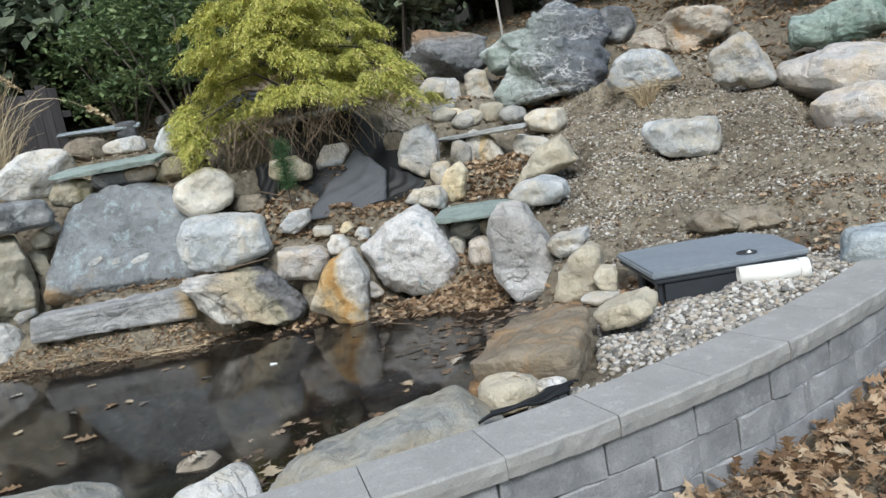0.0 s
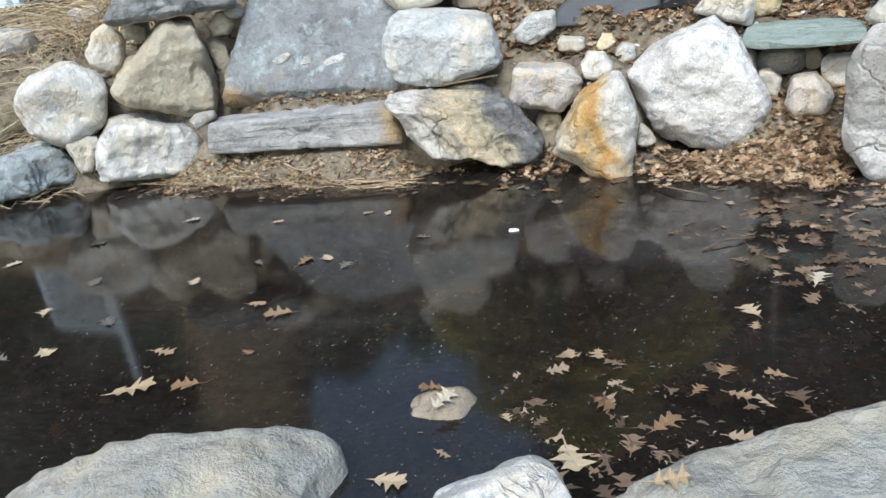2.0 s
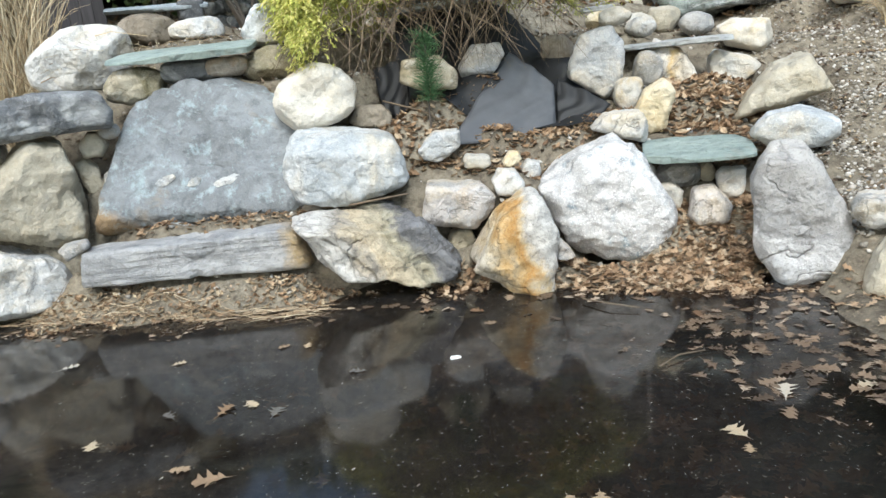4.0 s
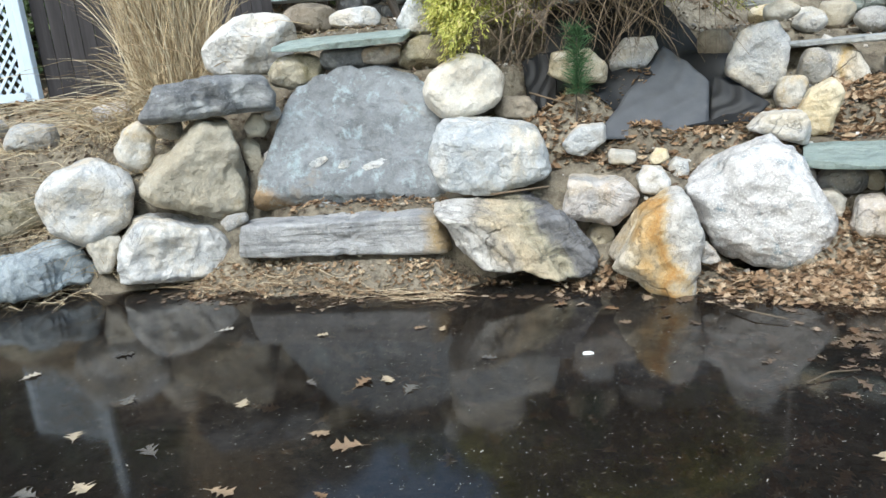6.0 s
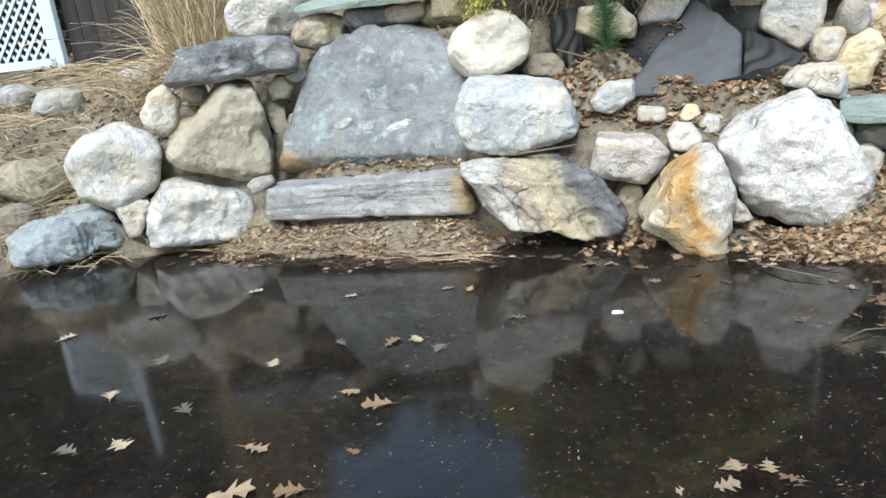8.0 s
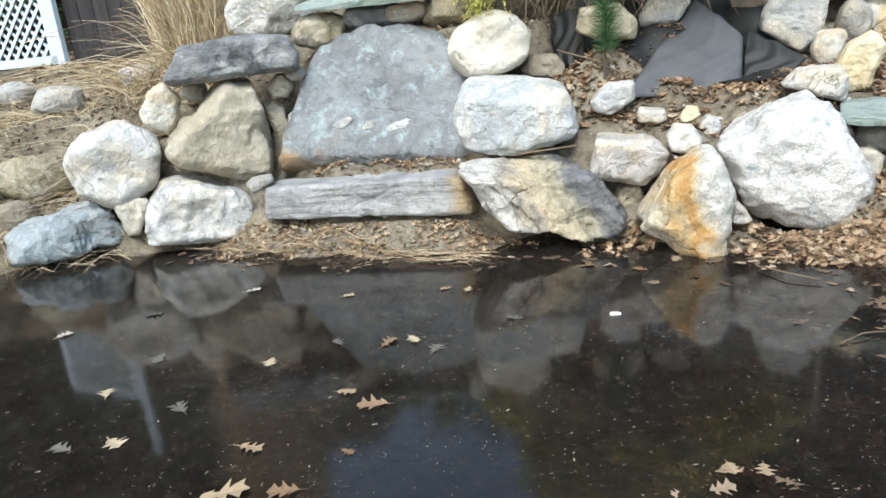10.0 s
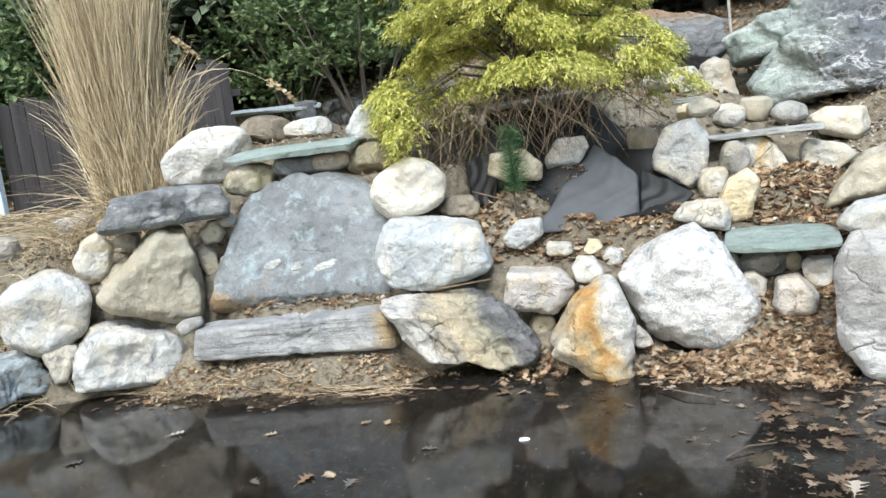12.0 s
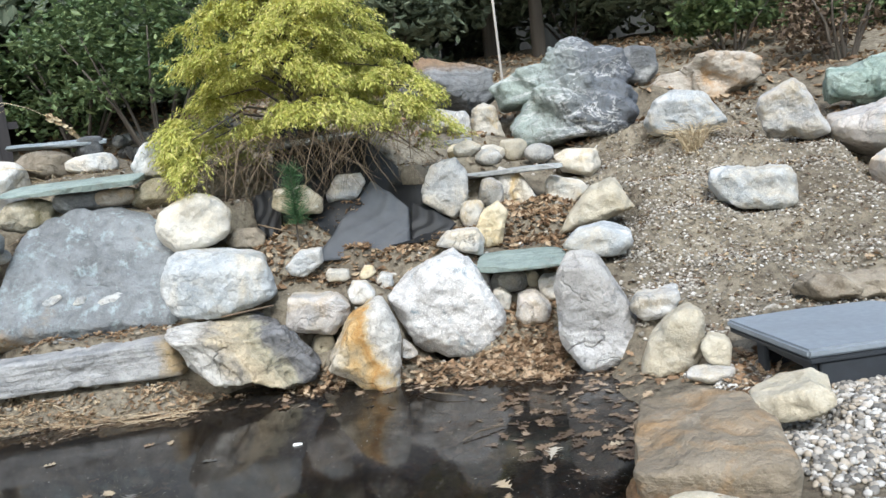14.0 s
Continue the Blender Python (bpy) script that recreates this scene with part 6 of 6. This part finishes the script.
leafy_shrub("rhododendron", "broad-leaved evergreen shrub with crooked stems by the fence", (-5.6, 11.2, 3.7), (1.6, 1.2, 1.1), 3000, green_leaf, 0.12, 9, 3)
leafy_shrub("rhododendron", "dark evergreen shrub in front of the woods", (-7.6, 12.6, 3.9), (1.7, 1.2, 1.3), 2600, green_leaf, 0.13, 8, 4)
leafy_shrub("rhododendron", "evergreen shrub on the hillside above the boulders", (3.0, 13.4, 3.45), (1.05, 0.8, 0.6), 1700, green_leaf, 0.13, 7, 5)
leafy_shrub("rhododendron", "evergreen shrub at the wood's edge", (5.6, 14.2, 3.6), (1.8, 1.2, 1.1), 3600, green_leaf, 0.13, 7, 6)
leafy_shrub("rhododendron", "dark leafy shrub rising behind the fence", (-9.3, 9.6, 3.2), (1.6, 1.1, 1.3), 2600, green_leaf, 0.12, 7, 14)
leafy_shrub("rhododendron", "leafy shrub behind the lattice panel", (-11.2, 8.8, 3.0), (1.7, 1.2, 1.4), 2600, green_leaf, 0.13, 7, 15)
leafy_shrub("brush", "brown twiggy brush above the boulders", (4.0, 11.9, 2.9), (0.8, 0.7, 0.8), 1300, bark_mulch, 0.09, 9, 7)
leafy_shrub("conifer", "dark conifer behind the golden cypress", (-2.6, 13.6, 4.6), (1.6, 1.2, 1.4), 4000, wood_leaf, 0.2, 6, 8)
for i, (x, y, r) in enumerate(((-0.9, 17.5, 0.16), (0.1, 16.2, 0.15), (-3.8, 17.0, 0.2), (-11.8, 13.5, 0.2), (-8.6, 14.0, 0.2), (3.4, 17.5, 0.18), (6.2, 18.5, 0.2), (-5.8, 19.0, 0.22), (1.8, 20.5, 0.22), (8.5, 16.5, 0.2), (-11.5, 16.0, 0.22), (4.8, 22.0, 0.25), (-2.2, 22.5, 0.25), (-9.8, 21.0, 0.25), (10.5, 21.0, 0.25), (-14.0, 12.5, 0.2), (-13.0, 20.0, 0.25), (-12.5, 10.5, 0.2), (-16.0, 13.5, 0.22), (-14.5, 8.0, 0.2), (3.0, 18.6, 0.18), (-2.9, 18.8, 0.18), (-11.4, 11.6, 0.2), (-12.6, 8.9, 0.2), (-15.5, 10.6, 0.2), (-13.2, 14.6, 0.2))):
    gz = float(ground_height(x, y)[0])
    t = tagged(new("woodland_tree"), "tall dark woodland trunk with high evergreen crown", "tree", "trees of the wood")
    lean = 0.3 * math.sin(i * 2.1)
    part("trunk", limb(bmesh.new(), [(x, y, gz - 0.2), (x + 0.1 * lean, y, gz + 3), (x + lean, y + 0.2, gz + (3.0 if 12 < math.degrees(math.atan2(-1.2 - x, y - 1.6)) < 45 else 11))], r, r * 0.45, 9), bark, t)
    az = math.degrees(math.atan2(-1.2 - x, y - 1.6))
    tall = 1.9 if 20 < az < 35 else 4.2 if 12 < az < 45 else 12.5 if az < 20 else 8.5
    n = 7500
    h = RNG.uniform(0.12 if y > 14 or x < -11 else 0.45, 1.0, n)
    a = np.floor(RNG.uniform(0, 9, n)) * 0.7 + RNG.normal(0, 0.25, n) + i
    rr = (1.25 - h) * (2.3 if 45 < az < 60 else 3.3) * np.sqrt(RNG.uniform(0.05, 1, n))
    pos = np.stack([x + lean * h + rr * np.cos(a), y + rr * np.sin(a), gz + 1.3 + tall * h - 0.3 * rr + RNG.normal(0, 0.15, n)], 1)
    k = new("crown", spread("crown", SPRAY_V, [(0, 1, 2, 3)], pos, turns(a, RNG.normal(0.3, 0.4, n), RNG.normal(0, 0.5, n)), RNG.uniform(0.25, 0.55, n), wood_leaf))
    k.parent = t

for i, (x, y) in enumerate(((-9.5, 15.5), (-6.2, 15.8), (-3.0, 16.4), (0.9, 17.8), (3.9, 15.8), (7.5, 16.2), (-1.2, 19.0), (10.5, 15.0), (-11.5, 12.5))):
    leafy_shrub("woodland_brush", "dark evergreen undergrowth at the wood's edge", (x, y, float(ground_height(x, y)[0]) + 1.3), (2.1, 1.3, 1.4), 2200, wood_leaf, 0.26, 5, 40 + i)

# a curved wall closes the distance; the wood's inner shade is painted in its colour
back_m, bn, bl_, bb_ = material("painted_wood_gloom", 1.0, 0.0)
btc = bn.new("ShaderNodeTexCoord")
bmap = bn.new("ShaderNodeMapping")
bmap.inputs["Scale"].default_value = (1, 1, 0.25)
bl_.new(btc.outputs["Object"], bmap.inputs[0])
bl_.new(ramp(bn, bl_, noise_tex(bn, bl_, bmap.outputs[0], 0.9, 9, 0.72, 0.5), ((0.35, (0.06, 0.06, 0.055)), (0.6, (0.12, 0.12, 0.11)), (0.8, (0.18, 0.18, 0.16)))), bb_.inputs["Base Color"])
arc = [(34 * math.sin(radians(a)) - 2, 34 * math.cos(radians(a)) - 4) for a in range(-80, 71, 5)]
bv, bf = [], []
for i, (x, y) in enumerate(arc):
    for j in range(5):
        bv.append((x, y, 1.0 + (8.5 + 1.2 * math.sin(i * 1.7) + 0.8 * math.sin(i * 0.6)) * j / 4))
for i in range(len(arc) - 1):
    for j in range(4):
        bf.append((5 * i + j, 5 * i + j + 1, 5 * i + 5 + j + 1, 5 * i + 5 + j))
tagged(new("backdrop", mesh_from("backdrop", bv, bf, back_m)), "curved backdrop wall painted with the dimness of the wood", "backdrop", kind="structure")


# ---- fence, lattice, pole ----
def board_mesh(name, w, d, h, mat):
    bm = rounded_box(w, d, h, 0.004, 1)
    move(bm, 0, 0, h / 2)
    for v in bm.verts:
        if v.co.z > h - 0.01:
            v.co.z += 0.05 * (1 - abs(v.co.x) / (w / 2))
    me = bpy.data.meshes.new(name)
    bm.to_mesh(me)
    bm.free()
    me.materials.append(mat)
    return me


fence = tagged(new("fence"), "weathered dark grey vertical board fence behind the grass", "fence")
boards = [board_mesh("board", 0.14, 0.02, 1.28 + 0.025 * i, fence_wood) for i in range(3)]
f0, f1 = Vector((-8.1, 7.35, 0)), Vector((-6.8, 9.98, 0))
run = f1 - f0
head = math.degrees(math.atan2(run.y, run.x))
for i in range(int(run.length / 0.147)):
    p = f0 + run * ((i + 0.5) * 0.147 / run.length)
    ob = new("board", boards[i % 3])
    ob.parent = fence
    ob.matrix_world = pose(p.x, p.y, float(ground_height(p.x, p.y)[0]) - 0.05, RNG.uniform(-0.6, 0.6), 0, head)
for h in (0.2, 0.8):
    p = (f0 + f1) / 2
    bm = rounded_box(run.length, 0.04, 0.09, 0.004, 1)
    rail = part("rail", bm, fence_wood, fence)
    rail.matrix_world = pose(p.x - 0.035, p.y + 0.02, 1.75 + h, 0, -2.5, head)


def lattice():
    ob = tagged(new("lattice_panel"), "white painted diagonal lattice panel beside the fence", "lattice")
    gz = 1.40
    ob.matrix_world = pose(-8.15, 7.2, gz, 0, 0, 4)
    w, h = 1.1, 1.15
    part("post", move(rounded_box(0.1, 0.07, 1.9, 0.006, 1), 0.06, 0, 0.93), white_paint, ob)
    for name, x, z, a, b in (("stile", -0.045, h / 2, 0.09, h), ("stile", -w + 0.045, h / 2, 0.09, h), ("rail", -w / 2, 0.045, w, 0.09), ("rail", -w / 2, h - 0.045, w, 0.09)):
        part(name, move(rounded_box(a, 0.04, b, 0.004, 1), x, 0, z), white_paint, ob)
    step = 0.135
    for sign, y in ((1, -0.008), (-1, 0.008)):
        for i in range(-16, 36):
            x0 = -w + i * step
            pts = []
            for t in np.linspace(0, h, 60):
                x = x0 + sign * t if sign > 0 else x0 + h - t
                if -w + 0.05 < x < -0.05 and 0.05 < t < h - 0.05:
                    pts.append((x, t))
            if len(pts) < 3:
                continue
            (xa, za), (xb, zb) = pts[0], pts[-1]
            length = math.hypot(xb - xa, zb - za)
            bm = rounded_box(length, 0.007, 0.036, 0.001, 1)
            bmesh.ops.rotate(bm, cent=(0, 0, 0), matrix=Matrix.Rotation(-math.atan2(zb - za, xb - xa), 3, "Y"), verts=bm.verts)
            part("slat", move(bm, (xa + xb) / 2, y, (za + zb) / 2), white_paint, ob)


lattice()
pole = tagged(new("garden_pole"), "thin weathered grey pole standing on the hillside", "pole")
pz = float(ground_height(-0.64, 12.7)[0])
part("shaft", limb(bmesh.new(), [(-0.64, 12.7, pz - 0.2), (-0.655, 12.7, pz + 1.2), (-0.67, 12.7, pz + 2.6)], 0.022, 0.018, 8), pole_wood, pole)

# ---- cascade liner and small sticks ----
lx, ly = np.meshgrid(np.linspace(-2.72, -1.15, 40), np.linspace(6.95, 8.0, 30))
lz = ground_height(lx.ravel(), ly.ravel()) + 0.03 + (0.08 + 0.42 * np.clip((-1.75 - lx.ravel()) / 0.4, 0, 1)) * np.clip((ly.ravel() - 7.3) / 0.5, 0, 1) + 0.012 * np.sin(9 * lx.ravel() + 3 * ly.ravel())
lf = [(j * 40 + i, j * 40 + i + 1, (j + 1) * 40 + i + 1, (j + 1) * 40 + i) for j in range(29) for i in range(39)]
pond_liner = tagged(new("pond_liner"), "black rubber pond liner folded round the dry cascade bowl", "pond liner")
new("basin_sheet", mesh_from("basin_sheet", np.stack([lx.ravel(), ly.ravel(), lz], 1), lf, liner)).parent = pond_liner


def sheet(name, label, corners, mat, sag=0.03, n=24, parent=None):
    """A draped rubber sheet between four corners, with folds and thickness."""
    a, b, c, d = (np.array(p) for p in corners)
    v = []
    for j in range(n):
        for i in range(n):
            u, w = i / (n - 1), j / (n - 1)
            p = (a * (1 - u) + b * u) * (1 - w) + (d * (1 - u) + c * u) * w
            p = p + np.array((0, -0.6, 0.4)) * sag * math.sin(math.pi * u) * math.sin(math.pi * w) * 2 + np.array((0, 0, 0.010)) * math.sin(6 * u + 4 * w) + np.array((0, -0.006, 0.006)) * math.sin(17 * u - 9 * w + 2 * math.sin(7 * w)) + 0.03 * math.sin(math.pi * u) * (c - d) * (0.5 - w)
            v.append(p)
    f = [(j * n + i, j * n + i + 1, (j + 1) * n + i + 1, (j + 1) * n + i) for j in range(n - 1) for i in range(n - 1)]
    ob = new(name, mesh_from(name, v, f, mat))
    s = ob.modifiers.new("thickness", "SOLIDIFY")
    s.thickness = 0.012
    if parent:
        ob.parent = parent
        return tagged(ob, label)
    return tagged(ob, label, "pond liner")


sheet("apron", "dusty grey rubber liner apron sloping in the cascade", [(-2.20, 6.66, 0.80), (-1.47, 7.00, 0.80), (-1.48, 7.26, 1.12), (-1.81, 7.42, 1.40)], liner_grey, 0.012, parent=pond_liner)
sheet("flap", "folded black liner flap beside the grey boulder", [(-1.47, 7.04, 0.80), (-1.22, 7.02, 0.78), (-1.08, 7.16, 0.95), (-1.46, 7.32, 1.17)], liner, 0.01, parent=pond_liner)
sheet("flap", "dusty liner edge beside the cream boulder", [(-2.76, 7.08, 1.02), (-2.52, 6.98, 0.98), (-2.58, 7.25, 1.42), (-2.86, 7.28, 1.38)], liner, 0.01, parent=pond_liner)
sheet("liner_edge", "ragged black liner edge showing beside the wall cap", [(-0.092, 2.985, 0.235), (0.268, 3.253, 0.235), (0.309, 3.397, 0.225), (0.022, 3.172, 0.225)], liner, 0.01)
rock("flat_slate", "pale thin slate lying behind the golden cypress", slate_dark, (-2.35, 7.62, 1.80), (1.0, 0.4, 0.1), 4, 2, 310, 9, box=9, thin=0.05, base=False)
for a, b, c, r in (((-2.72, 6.98, 1.14), (-2.4, 6.86, 1.05), (-2.12, 6.72, 0.92), 0.008), ((-2.5, 6.62, 0.55), (-2.25, 6.55, 0.62), (-2.02, 6.6, 0.72), 0.013), ((-3.0, 6.2, 0.52), (-2.75, 6.12, 0.55), (-2.4, 6.2, 0.58), 0.010), ((-1.30, 5.62, 0.02), (-1.15, 5.50, 0.03), (-1.0, 5.45, 0.02), 0.005), ((-0.95, 4.74, 0.008), (-0.86, 4.83, 0.02), (-0.74, 4.90, 0.01), 0.006)):
    t = tagged(new("fallen_stick"), "thin bare fallen stick", "stick")
    t["label"] = "thin bare grey-brown stick fallen on the bank"
    part("stem", limb(bmesh.new(), [a, b, c], r, r * 0.6, 6), twig_mat, t)
for i in range(34):
    x, y = -6.6 + 0.11 * (i % 17) + 0.04 * math.sin(i * 3), 12.0 + 0.1 * math.cos(i)
    z = float(ground_height(x, y)[0]) + 0.1 + 0.2 * (i // 17)
    rock("wall_stone", "dark fieldstone of a low dry-stone wall", dark_stone, (x, y, z), (0.2, 0.25, 0.2), 20 * i, 0, 400 + i, 7, box=3, base=False)


# quartz patches on the big slab's face
def patch_on(ob, u, w, size, seed):
    """A thin pale patch seated on the slab's front face at u across and w up it."""
    v = np.array([x.co[:] for x in ob.data.vertices])
    c, sn = math.cos(radians(24)), math.sin(radians(24))
    y, z = v[:, 1] * c - v[:, 2] * sn, v[:, 1] * sn + v[:, 2] * c
    near = (np.abs(v[:, 0] - u) < 0.05) & (np.abs(z - w) < 0.05)
    front = y[near].min() + 0.001
    me = rock_mesh(size, 20, seed, 9, ((140, 0.6), (-30, 0.65)), 2.6, 0, 4, "quartz_patch", white_granite, 3.0)
    k = new("quartz_patch", me)
    k.parent = ob
    k.matrix_basis = pose(0, 0, 0, -24) @ pose(u, front, w)
    return tagged(k, "pale quartz patch")


for u, w, sz in ((0.13, -0.20, (0.20, 0.009, 0.085)), (-0.10, -0.19, (0.11, 0.009, 0.07)), (-0.30, -0.15, (0.15, 0.009, 0.075))):
    patch_on(big_slab, u, w, sz, 500 + int(100 * abs(u)))
